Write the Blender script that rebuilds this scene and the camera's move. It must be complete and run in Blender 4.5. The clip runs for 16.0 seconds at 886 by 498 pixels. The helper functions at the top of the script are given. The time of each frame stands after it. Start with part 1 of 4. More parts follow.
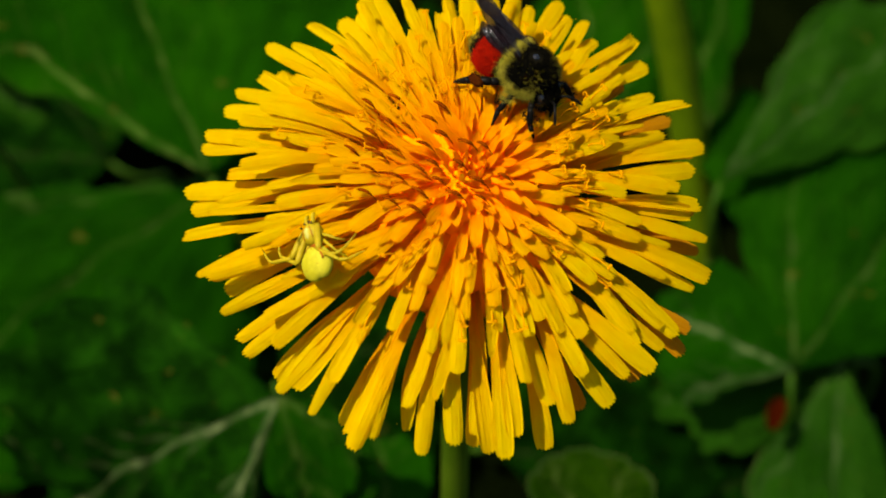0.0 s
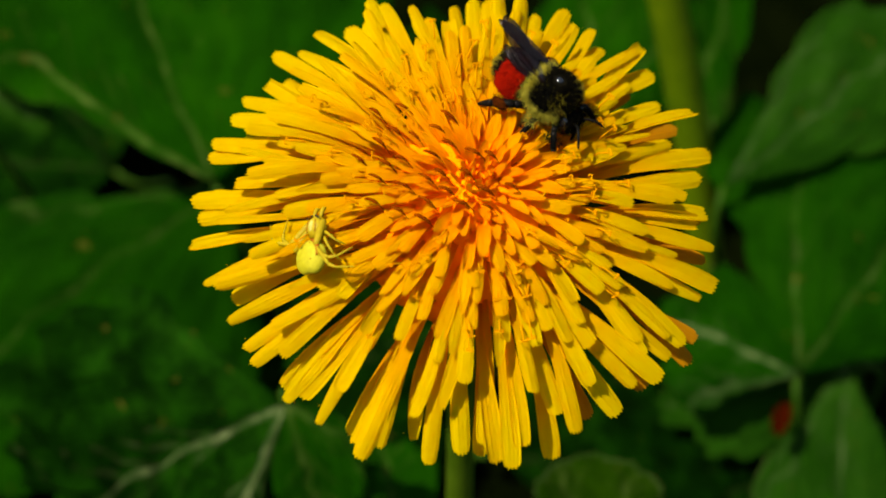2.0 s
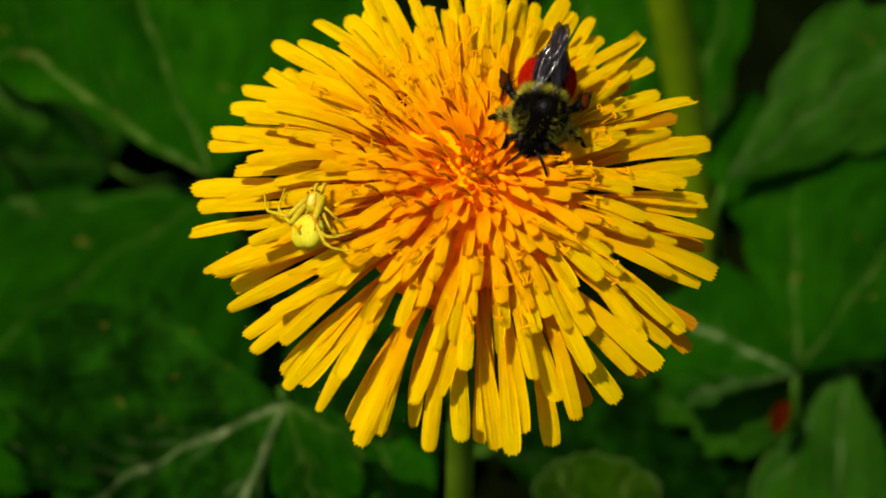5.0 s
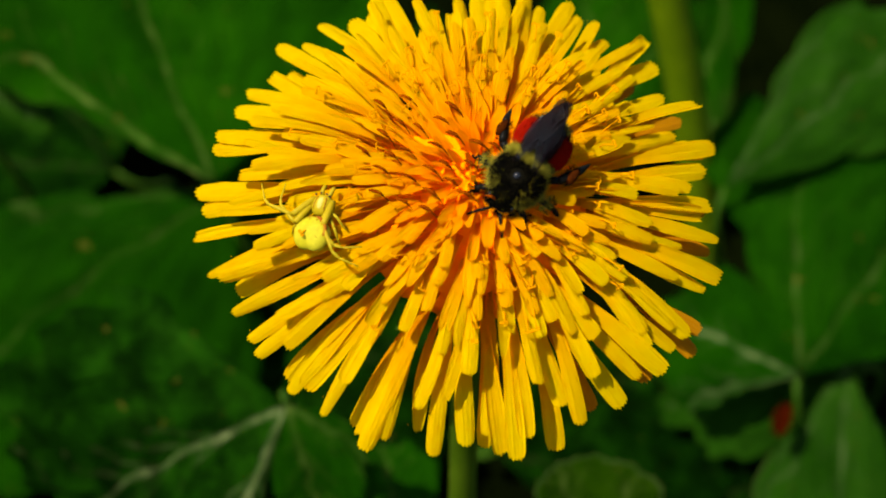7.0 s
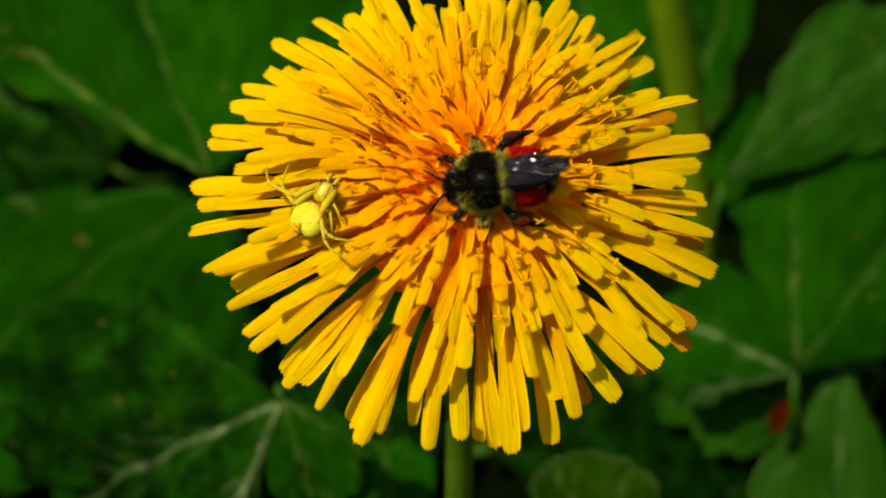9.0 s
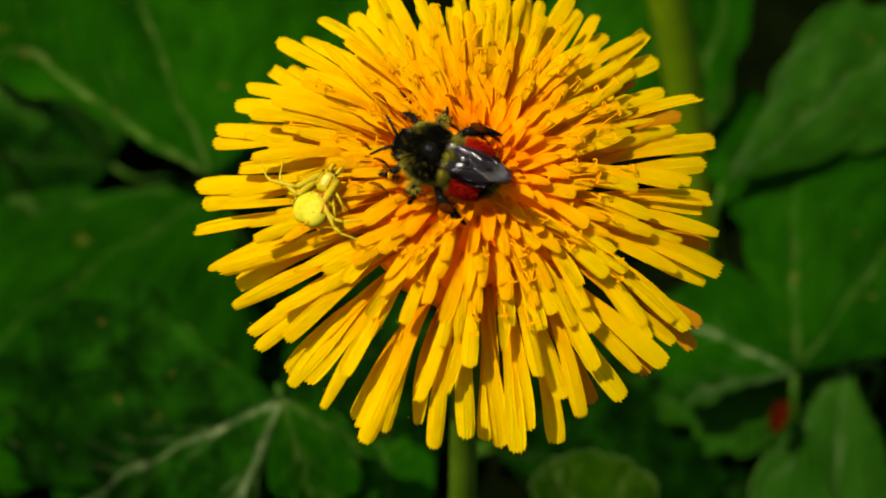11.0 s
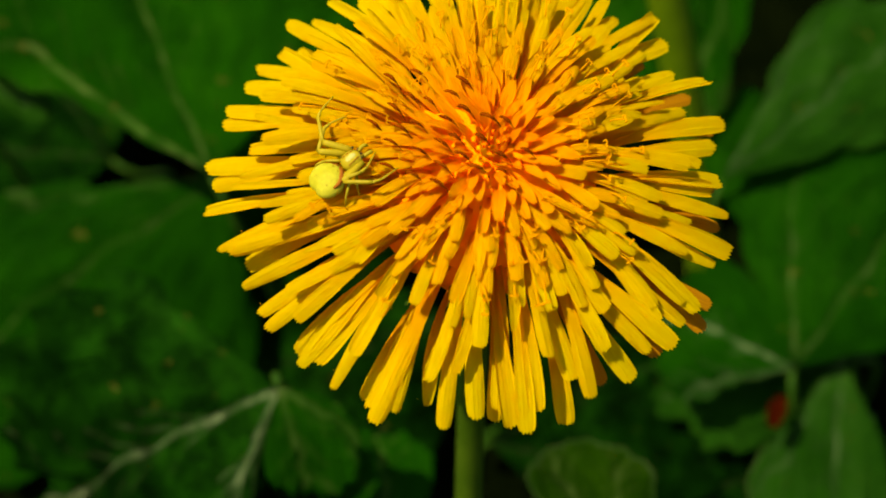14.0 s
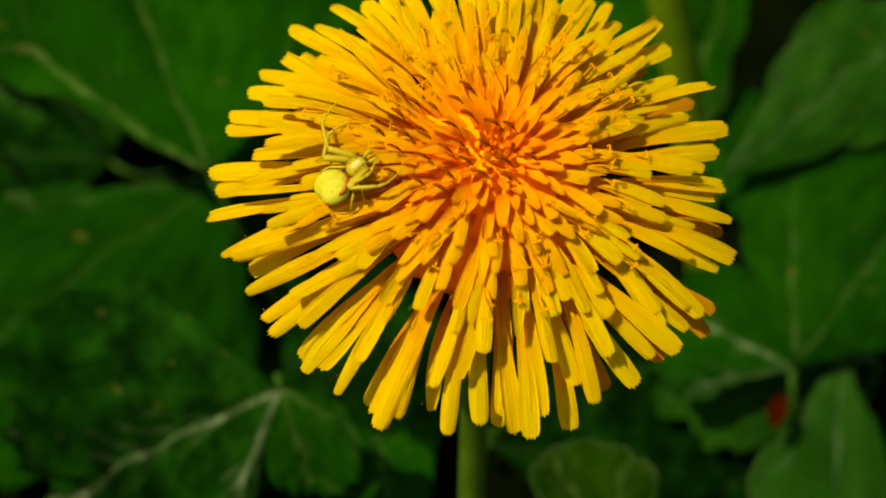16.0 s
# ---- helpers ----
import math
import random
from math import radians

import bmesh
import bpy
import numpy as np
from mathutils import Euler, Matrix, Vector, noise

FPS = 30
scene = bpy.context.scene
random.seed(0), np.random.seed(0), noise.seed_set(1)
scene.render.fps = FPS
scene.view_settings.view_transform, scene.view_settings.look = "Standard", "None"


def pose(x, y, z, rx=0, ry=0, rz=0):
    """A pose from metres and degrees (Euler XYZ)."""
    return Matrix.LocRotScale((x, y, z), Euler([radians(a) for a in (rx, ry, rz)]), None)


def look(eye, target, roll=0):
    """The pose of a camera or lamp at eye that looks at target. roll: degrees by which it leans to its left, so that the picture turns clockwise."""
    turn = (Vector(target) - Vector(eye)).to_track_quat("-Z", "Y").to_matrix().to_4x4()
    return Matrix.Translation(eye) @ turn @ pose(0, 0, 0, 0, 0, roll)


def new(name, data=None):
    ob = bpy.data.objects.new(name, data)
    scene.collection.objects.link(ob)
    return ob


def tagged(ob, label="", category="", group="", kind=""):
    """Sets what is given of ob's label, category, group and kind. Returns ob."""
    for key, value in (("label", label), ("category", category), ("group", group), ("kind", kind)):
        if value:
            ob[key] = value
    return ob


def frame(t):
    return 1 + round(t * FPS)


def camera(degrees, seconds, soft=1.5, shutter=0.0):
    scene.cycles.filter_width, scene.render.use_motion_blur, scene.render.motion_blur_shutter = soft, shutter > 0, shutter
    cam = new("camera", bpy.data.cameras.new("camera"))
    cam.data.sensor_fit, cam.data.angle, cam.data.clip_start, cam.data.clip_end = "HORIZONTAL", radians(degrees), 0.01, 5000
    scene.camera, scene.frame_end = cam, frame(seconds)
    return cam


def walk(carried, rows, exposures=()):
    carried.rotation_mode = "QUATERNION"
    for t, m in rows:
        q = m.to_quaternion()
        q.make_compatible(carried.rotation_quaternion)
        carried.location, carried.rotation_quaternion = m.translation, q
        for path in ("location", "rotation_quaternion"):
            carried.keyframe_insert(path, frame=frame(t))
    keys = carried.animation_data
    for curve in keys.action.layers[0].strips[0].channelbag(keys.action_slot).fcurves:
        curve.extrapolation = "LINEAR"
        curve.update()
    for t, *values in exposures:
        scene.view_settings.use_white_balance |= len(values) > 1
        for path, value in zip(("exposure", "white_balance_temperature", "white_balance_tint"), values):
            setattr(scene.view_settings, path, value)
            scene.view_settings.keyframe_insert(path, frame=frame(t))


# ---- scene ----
MM = 0.001

# ---- camera and its walk ----
cam = camera(34.0, 16.0, soft=1.9)
cam.data.dof.use_dof = True
cam.data.dof.focus_distance = 0.122
cam.data.dof.aperture_fstop = 27.0
walk(cam, [
    (0, pose(-0.00117, -0.08980, 0.21698, 44.73, -0.33, 0.07)),
    (0.5, pose(-0.00117, -0.08980, 0.21698, 44.82, -0.15, -0.10)),
    (1, pose(-0.00117, -0.08980, 0.21698, 44.94, -0.09, -0.02)),
    (1.5, pose(-0.00117, -0.08980, 0.21698, 44.97, -0.06, -0.04)),
    (2, pose(-0.00117, -0.08980, 0.21698, 44.98, 0.01, -0.05)),
    (2.5, pose(-0.00117, -0.08980, 0.21698, 44.95, -0.06, -0.03)),
    (3, pose(-0.00117, -0.08980, 0.21698, 44.89, -0.11, -0.03)),
    (3.5, pose(-0.00117, -0.08980, 0.21698, 44.89, -0.11, -0.00)),
    (4, pose(-0.00117, -0.08980, 0.21698, 44.88, -0.14, 0.05)),
    (6.5, pose(-0.00117, -0.08980, 0.21698, 44.95, -0.07, 0.01)),
    (7, pose(-0.00117, -0.08980, 0.21698, 45.00, -0.00, 0.00)),
    (7.5, pose(-0.00117, -0.08980, 0.21698, 45.00, -0.00, 0.00)),
    (8, pose(-0.00117, -0.08980, 0.21698, 44.97, -0.06, 0.05)),
    (8.5, pose(-0.00117, -0.08980, 0.21698, 44.90, -0.21, 0.11)),
    (9, pose(-0.00117, -0.08980, 0.21698, 44.85, -0.22, 0.10)),
    (11.5, pose(-0.00117, -0.08980, 0.21698, 44.82, -0.21, 0.09)),
    (12, pose(-0.00117, -0.08980, 0.21698, 44.74, -0.26, 0.06)),
    (12.5, pose(-0.00117, -0.08980, 0.21698, 44.77, -0.23, 0.09)),
    (13, pose(-0.00117, -0.08980, 0.21698, 44.72, -0.25, 0.01)),
    (13.5, pose(-0.00117, -0.08980, 0.21698, 44.72, -0.22, 0.06)),
    (14, pose(-0.00117, -0.08980, 0.21698, 44.63, -0.33, 0.11)),
    (14.5, pose(-0.00117, -0.08980, 0.21698, 44.54, -0.44, 0.16)),
    (15, pose(-0.00117, -0.08980, 0.21698, 44.52, -0.39, 0.14)),
    (15.5, pose(-0.00117, -0.08980, 0.21698, 44.45, -0.47, 0.19)),
    (16, pose(-0.00117, -0.08980, 0.21698, 44.65, -0.17, -0.05)),
], [(0, 0.97, 7200, 10), (4, 0.97, 7200, 10), (6.5, 1.09, 7200, 10), (12.4, 1.09, 7200, 10), (13.5, 1.05, 7200, 10), (14.3, 0.98, 7200, 10), (16, 0.97, 7200, 10)])

# ---- world, sun and exposure ----
SUN_WAY = Vector((-0.46, -0.17, 0.87)).normalized()      # towards the sun
world = bpy.data.worlds.new("sky")
scene.world = world
world.use_nodes = True
wn = world.node_tree.nodes
sky = wn.new("ShaderNodeTexSky")
sky.sky_type = "NISHITA"
sky.sun_disc = False
sky.sun_elevation = math.asin(SUN_WAY.z)
sky.sun_rotation = math.atan2(SUN_WAY.x, SUN_WAY.y)
wn["Background"].inputs["Strength"].default_value = 0.095
world.node_tree.links.new(sky.outputs["Color"], wn["Background"].inputs["Color"])
sun = new("sun", bpy.data.lights.new("sun", "SUN"))
sun.data.energy = 4.0
sun.data.angle = radians(0.8)
sun.data.color = (1.0, 0.95, 0.86)
sun.matrix_world = look(SUN_WAY, (0, 0, 0))


# ---- materials ----
def material(name):
    m = bpy.data.materials.new(name)
    m.use_nodes = True
    nt = m.node_tree
    return m, nt, nt.nodes["Principled BSDF"]


def link(nt, a, b):
    nt.links.new(a, b)


def noise_node(nt, scale, detail=3.0, coords=None, rough=0.55):
    n = nt.nodes.new("ShaderNodeTexNoise")
    n.inputs["Scale"].default_value = scale
    n.inputs["Detail"].default_value = detail
    n.inputs["Roughness"].default_value = rough
    if coords is not None:
        link(nt, coords, n.inputs["Vector"])
    return n


def ramp(nt, fac, stops):
    r = nt.nodes.new("ShaderNodeValToRGB")
    els = r.color_ramp.elements
    while len(els) < len(stops):
        els.new(0.5)
    for e, (p, c) in zip(els, stops):
        e.position, e.color = p, (*c, 1)
    link(nt, fac, r.inputs["Fac"])
    return r


def mixed(nt, fac, a, b, how="MIX"):
    m = nt.nodes.new("ShaderNodeMix")
    m.data_type, m.blend_type = "RGBA", how
    for sock, val in ((m.inputs[0], fac), (m.inputs[6], a), (m.inputs[7], b)):
        if isinstance(val, (int, float)):
            sock.default_value = val
        elif isinstance(val, tuple):
            sock.default_value = (*val, 1)
        else:
            link(nt, val, sock)
    return m.outputs[2]


def bumped(nt, bsdf, height, strength, distance):
    b = nt.nodes.new("ShaderNodeBump")
    b.inputs["Strength"].default_value = strength
    b.inputs["Distance"].default_value = distance
    link(nt, height, b.inputs["Height"])
    link(nt, b.outputs["Normal"], bsdf.inputs["Normal"])
    return b


def translucent(nt, bsdf, color, share, normal=None):
    out = nt.nodes["Material Output"]
    tr = nt.nodes.new("ShaderNodeBsdfTranslucent")
    mx = nt.nodes.new("ShaderNodeMixShader")
    mx.inputs["Fac"].default_value = share
    if isinstance(color, tuple):
        tr.inputs["Color"].default_value = (*color, 1)
    else:
        link(nt, color, tr.inputs["Color"])
    link(nt, bsdf.outputs["BSDF"], mx.inputs[1])
    link(nt, tr.outputs["BSDF"], mx.inputs[2])
    link(nt, mx.outputs["Shader"], out.inputs["Surface"])


def petal_material(name, base, tip, share):
    """Petal: pigment runs from the throat to the tip, with long fine furrows and blotches."""
    m, nt, b = material(name)
    uv = nt.nodes.new("ShaderNodeUVMap")
    sep = nt.nodes.new("ShaderNodeSeparateXYZ")
    link(nt, uv.outputs["UV"], sep.inputs["Vector"])
    mapping = nt.nodes.new("ShaderNodeMapping")
    mapping.inputs["Scale"].default_value = (9, 0.7, 1)
    link(nt, uv.outputs["UV"], mapping.inputs["Vector"])
    info = nt.nodes.new("ShaderNodeObjectInfo")
    streak = noise_node(nt, 2.2, 3, mapping.outputs["Vector"])
    grad = ramp(nt, sep.outputs["Y"], [(0.35, base), (0.86, tip), (1.0, tip)])
    darker = mixed(nt, 1.0, grad.outputs["Color"], (0.97, 0.82, 0.7), "MULTIPLY")
    fac = nt.nodes.new("ShaderNodeMath")
    fac.operation = "MULTIPLY"
    link(nt, streak.outputs["Fac"], fac.inputs[0])
    link(nt, info.outputs["Random"], fac.inputs[1])
    col = mixed(nt, fac.outputs[0], grad.outputs["Color"], darker)
    geo = nt.nodes.new("ShaderNodeNewGeometry")
    blotch = noise_node(nt, 900, 2, geo.outputs["Position"])
    spots = ramp(nt, blotch.outputs["Fac"], [(0.45, (1, 1, 1)), (0.75, (0.99, 0.91, 0.82))])
    col = mixed(nt, 1.0, col, spots.outputs["Color"], "MULTIPLY")
    link(nt, col, b.inputs["Base Color"])
    b.inputs["Roughness"].default_value = 0.5
    b.inputs["Specular IOR Level"].default_value = 0.04
    bumped(nt, b, streak.outputs["Fac"], 0.8, 0.0004)
    translucent(nt, b, col, share)
    return m


def leaf_material(name, dark, mid, pale, share=0.3, rough=0.55, vein=(0.13, 0.19, 0.035), painted_relief=0.0):
    """Leaf: green in soft drifts with a faint mesh; UV holds the way to the nearest main vein and side vein (cm), along
    which pale pigment lies in broken streaks, and the way to the margin."""
    m, nt, b = material(name)
    tc = nt.nodes.new("ShaderNodeTexCoord")
    big = noise_node(nt, 55, 4, tc.outputs["Object"])
    fine = noise_node(nt, 420, 5, tc.outputs["Object"])
    patch = noise_node(nt, 130, 3, tc.outputs["Object"])
    cells = nt.nodes.new("ShaderNodeTexVoronoi")
    cells.feature = "DISTANCE_TO_EDGE"
    cells.inputs["Scale"].default_value = 260
    warp = mixed(nt, 0.03, tc.outputs["Object"], fine.outputs["Color"])
    link(nt, warp, cells.inputs["Vector"])
    col = ramp(nt, big.outputs["Fac"], [(0.34, dark), (0.52, mid), (0.70, pale)])
    net = ramp(nt, cells.outputs["Distance"], [(0.0, (1.28, 1.22, 1.2)), (0.10, (1, 1, 1))])
    c2 = mixed(nt, 1.0, col.outputs["Color"], net.outputs["Color"], "MULTIPLY")
    drift = ramp(nt, patch.outputs["Fac"], [(0.34, (0.72, 0.76, 0.8)), (0.52, (1, 1, 1)), (0.72, (1.45, 1.22, 1.5))])
    c3 = mixed(nt, 1.0, c2, drift.outputs["Color"], "MULTIPLY")
    if painted_relief:                                       # crumples painted into the colour: shaded hollows, sunlit crests
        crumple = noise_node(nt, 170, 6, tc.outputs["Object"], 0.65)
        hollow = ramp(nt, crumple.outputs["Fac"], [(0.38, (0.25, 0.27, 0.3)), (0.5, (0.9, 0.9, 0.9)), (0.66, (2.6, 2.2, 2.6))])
        c3 = mixed(nt, painted_relief, c3, mixed(nt, 1.0, c3, hollow.outputs["Color"], "MULTIPLY"))
    uv = nt.nodes.new("ShaderNodeUVMap")
    sep = nt.nodes.new("ShaderNodeSeparateXYZ")
    link(nt, uv.outputs["UV"], sep.inputs["Vector"])
    knots = noise_node(nt, 230, 2, tc.outputs["Object"])
    streak = ramp(nt, knots.outputs["Fac"], [(0.40, (0.22, 0.22, 0.22)), (0.55, (0.5, 0.5, 0.5)), (0.64, (1.2, 1.2, 1.2))])
    for out, near, far, full in (("X", 0.008, 0.07, 0.50), ("Y", 0.004, 0.040, 0.15)):
        band = ramp(nt, sep.outputs[out], [(near, (full, full, full)), (far, (0, 0, 0))])
        fac = mixed(nt, 1.0, band.outputs["Color"], streak.outputs["Color"], "MULTIPLY")
        c3 = mixed(nt, fac, c3, vein)
    freckle = noise_node(nt, 300, 2, tc.outputs["Object"])
    rust = ramp(nt, freckle.outputs["Fac"], [(0.70, (0, 0, 0)), (0.76, (0.5, 0.5, 0.5))])
    c3 = mixed(nt, rust.outputs["Color"], c3, (0.10, 0.085, 0.012))
    link(nt, c3, b.inputs["Base Color"])
    b.inputs["Roughness"].default_value = rough
    b.inputs["Specular IOR Level"].default_value = 0.006
    hgt = mixed(nt, 0.35, cells.outputs["Distance"], fine.outputs["Fac"])
    bumped(nt, b, hgt, 0.7, 0.0012)
    translucent(nt, b, c3, share)
    return m


def simple(name, color, color2, scale, rough=0.5, spec=0.4, bump=0.3, depth=0.0002, share=0.0):
    m, nt, b = material(name)
    tc = nt.nodes.new("ShaderNodeTexCoord")
    n = noise_node(nt, scale, 4, tc.outputs["Object"])
    n2 = noise_node(nt, scale * 7, 3, tc.outputs["Object"])
    col = ramp(nt, n.outputs["Fac"], [(0.3, color), (0.72, color2)])
    c2 = mixed(nt, 0.25, col.outputs["Color"], n2.outputs["Fac"], "OVERLAY")
    link(nt, c2, b.inputs["Base Color"])
    b.inputs["Roughness"].default_value = rough
    b.inputs["Specular IOR Level"].default_value = spec
    bumped(nt, b, n2.outputs["Fac"], bump, depth)
    if share:
        translucent(nt, b, c2, share)
    return m


MAT = {
    "outer": petal_material("petal_yellow", (0.93, 0.39, 0.001), (0.84, 0.600, 0.002), 0.54),
    # brownish tint plus painted shade, as if under the upper rings
    "under": petal_material("petal_brown_shaded", (0.58, 0.18, 0.002), (0.48, 0.21, 0.004), 0.40),
    "middle": petal_material("petal_golden", (0.985, 0.32, 0.001), (0.90, 0.52, 0.002), 0.54),
    "warm": petal_material("petal_amber", (0.999, 0.265, 0.001), (0.985, 0.43, 0.001), 0.46),
    "inner": petal_material("petal_orange", (0.999, 0.25, 0.001), (0.999, 0.37, 0.001), 0.43),
    "bud": petal_material("petal_bud", (0.999, 0.25, 0.001), (0.999, 0.36, 0.001), 0.43),
    "skin": petal_material("petal_skin", (0.99, 0.86, 0.004), (0.99, 0.90, 0.006), 0.93),
    "core": simple("floret_tubes", (0.99, 0.22, 0.001), (0.99, 0.28, 0.001), 900, 0.8, 0.0, 0.6, 0.0004),
    "style": simple("style_tan", (0.72, 0.30, 0.004), (0.88, 0.46, 0.006), 900, 0.8, 0.02, 0.3, 0.0002, 0.5),
    "anther": simple("anther_brown", (0.11, 0.016, 0.001), (0.23, 0.045, 0.001), 1200, 0.9, 0.0),
    "stem": simple("stem_green", (0.026, 0.056, 0.001), (0.048, 0.085, 0.003), 240, 0.5, 0.1, 0.25, 0.0003, 0.12),
    "stalk": simple("stalk_olive", (0.060, 0.108, 0.001), (0.095, 0.150, 0.002), 200, 0.6, 0.05, 0.25, 0.0003, 0.2),
    "bract": simple("bract_green", (0.010, 0.035, 0.001), (0.020, 0.055, 0.002), 260, 0.6, 0.05, 0.3, 0.0003),
    "leaf": leaf_material("leaf_green", (0.0027, 0.0280, 0.00021), (0.0040, 0.0403, 0.00025), (0.0060, 0.0493, 0.00046)),
    # these two greens are darkened to paint in the shade on low leaves
    "leaf_dark": leaf_material("leaf_shaded_green", (0.0007, 0.0072, 0.00012), (0.0014, 0.0137, 0.00023), (0.0030, 0.0221, 0.00066), vein=(0.0251, 0.0418, 0.01004), painted_relief=0.85),
    "leaf_forked": leaf_material("leaf_fork_veined", (0.0009, 0.0090, 0.00015), (0.0018, 0.0171, 0.00029), (0.0038, 0.0276, 0.00083), vein=(0.2093, 0.2595, 0.10044), painted_relief=0.85),
    "leaf_mid": leaf_material("leaf_mid_green", (0.0021, 0.0222, 0.00018), (0.0034, 0.0339, 0.00024), (0.0054, 0.0432, 0.00055), vein=(0.0586, 0.0963, 0.01841)),
    "leaf_rimmed": leaf_material("leaf_pale_veined", (0.0023, 0.0246, 0.00020), (0.0037, 0.0375, 0.00027), (0.0060, 0.0476, 0.00060), vein=(0.1590, 0.2009, 0.07533)),
    "leaf_dusty": leaf_material("leaf_dusty_green", (0.0059, 0.0344, 0.00106), (0.0096, 0.0478, 0.00200), (0.0178, 0.0649, 0.00415), vein=(0.0711, 0.1004, 0.03348)),
    "leaf_light": leaf_material("leaf_yellow_green", (0.0049, 0.0206, 0.00014), (0.0090, 0.0328, 0.00025), (0.0139, 0.0389, 0.00094)),
    "vein": simple("vein_pale", (0.010, 0.044, 0.002), (0.070, 0.092, 0.026), 130, 0.6, 0.03, 0.3, 0.0003, 0.15),
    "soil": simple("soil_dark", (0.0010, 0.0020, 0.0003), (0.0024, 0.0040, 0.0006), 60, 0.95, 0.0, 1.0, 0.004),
    "red": simple("leaf_red", (0.014, 0.0016, 0.0003), (0.028, 0.0032, 0.0004), 300, 0.8, 0.0),
    "chitin": simple("chitin_black", (0.003, 0.0028, 0.0025), (0.007, 0.006, 0.004), 700, 0.3, 0.035, 0.15, 0.00003),
    "fur_black": simple("fur_black", (0.002, 0.002, 0.0015), (0.007, 0.006, 0.003), 900, 0.9, 0.0),
    "fur_yellow": simple("fur_olive_yellow", (0.14, 0.12, 0.008), (0.30, 0.26, 0.028), 900, 0.8, 0.03),
    "fur_red": simple("fur_red", (0.20, 0.0035, 0.0006), (0.33, 0.0075, 0.0008), 900, 0.7, 0.03),
    "pollen": simple("pollen_brown", (0.030, 0.006, 0.001), (0.075, 0.016, 0.001), 1500, 0.9, 0.01, 0.8, 0.0003),
    "eye": simple("eye_black", (0.004, 0.004, 0.004), (0.008, 0.008, 0.008), 500, 0.08, 0.55),
    "spider": simple("spider_yellow", (0.33, 0.285, 0.006), (0.42, 0.37, 0.022), 500, 0.6, 0.05, 0.3, 0.0001, 0.1),
    "spider_pale": simple("spider_pale", (0.36, 0.33, 0.05), (0.46, 0.42, 0.10), 700, 0.5, 0.05, 0.3, 0.0001, 0.15),
    "spider_leg": simple("spider_leg_olive", (0.31, 0.22, 0.005), (0.42, 0.31, 0.011), 600, 0.45, 0.08, 0.3, 0.0001, 0.2),
    "spider_brown": simple("spider_russet", (0.17, 0.045, 0.003), (0.27, 0.085, 0.005), 700, 0.6, 0.05),
}


def wing_material():
    m, nt, b = material("wing_smoky")
    tc = nt.nodes.new("ShaderNodeTexCoord")
    wv = nt.nodes.new("ShaderNodeTexWave")
    wv.inputs["Scale"].default_value = 420
    wv.inputs["Distortion"].default_value = 5
    link(nt, tc.outputs["Object"], wv.inputs["Vector"])
    n = noise_node(nt, 700, 3, tc.outputs["Object"])
    col = ramp(nt, n.outputs["Fac"], [(0.3, (0.0020, 0.0010, 0.0012)), (0.7, (0.007, 0.0026, 0.0024))])
    link(nt, col.outputs["Color"], b.inputs["Base Color"])
    b.inputs["Roughness"].default_value = 0.10
    b.inputs["Specular IOR Level"].default_value = 0.11
    b.inputs["Alpha"].default_value = 0.88
    bumped(nt, b, wv.outputs["Fac"], 0.5, 0.00010)
    return m


MAT["wing"] = wing_material()


# ---- builders ----
def mesh_of(name, bm, mat):
    me = bpy.data.meshes.new(name)
    bm.to_mesh(me)
    bm.free()
    for p in me.polygons:
        p.use_smooth = True
    me.materials.append(mat)
    return me


def part(name, bm, mat, parent, label=""):
    ob = new(name, mesh_of(name, bm, mat))
    ob.parent = parent
    return tagged(ob, label)


def tube(bm, pts, radii, sides=8, cap=True):
    """A round tube along a line of points."""
    pts = [Vector(p) for p in pts]
    rings, side = [], None
    for i, p in enumerate(pts):
        d = (pts[min(i + 1, len(pts) - 1)] - pts[max(i - 1, 0)]).normalized()
        if side is None:
            side = d.orthogonal().normalized()
        side = (side - d * side.dot(d)).normalized()
        up = d.cross(side)
        r = radii[i] if isinstance(radii, (list, tuple)) else radii
        rings.append([bm.verts.new(p + (side * math.cos(a) + up * math.sin(a)) * r)
                      for a in (2 * math.pi * k / sides for k in range(sides))])
    for a, b in zip(rings, rings[1:]):
        for k in range(sides):
            bm.faces.new((a[k], a[(k + 1) % sides], b[(k + 1) % sides], b[k]))
    if cap:
        bm.faces.new(rings[0][::-1])
        bm.faces.new(rings[-1])
    return bm


def blob(bm, centre, size, rows=12, sides=18, shape=None, turn=None):
    """A closed rounded body; shape(direction) scales its radius."""
    turn = turn or Matrix.Identity(3)
    c = Vector(centre)

    def at(d):
        k = shape(d) if shape else 1.0
        return c + turn @ Vector((d.x * size[0] * k, d.y * size[1] * k, d.z * size[2] * k))

    top, bottom = bm.verts.new(at(Vector((0, 0, 1)))), bm.verts.new(at(Vector((0, 0, -1))))
    rings = []
    for i in range(1, rows):
        th = math.pi * i / rows
        rings.append([bm.verts.new(at(Vector((math.sin(th) * math.cos(a), math.sin(th) * math.sin(a), math.cos(th)))))
                      for a in (2 * math.pi * k / sides for k in range(sides))])
    for k in range(sides):
        bm.faces.new((top, rings[0][k], rings[0][(k + 1) % sides]))
        bm.faces.new((bottom, rings[-1][(k + 1) % sides], rings[-1][k]))
    for a, b in zip(rings, rings[1:]):
        for k in range(sides):
            bm.faces.new((a[k], b[k], b[(k + 1) % sides], a[(k + 1) % sides]))
    return bm


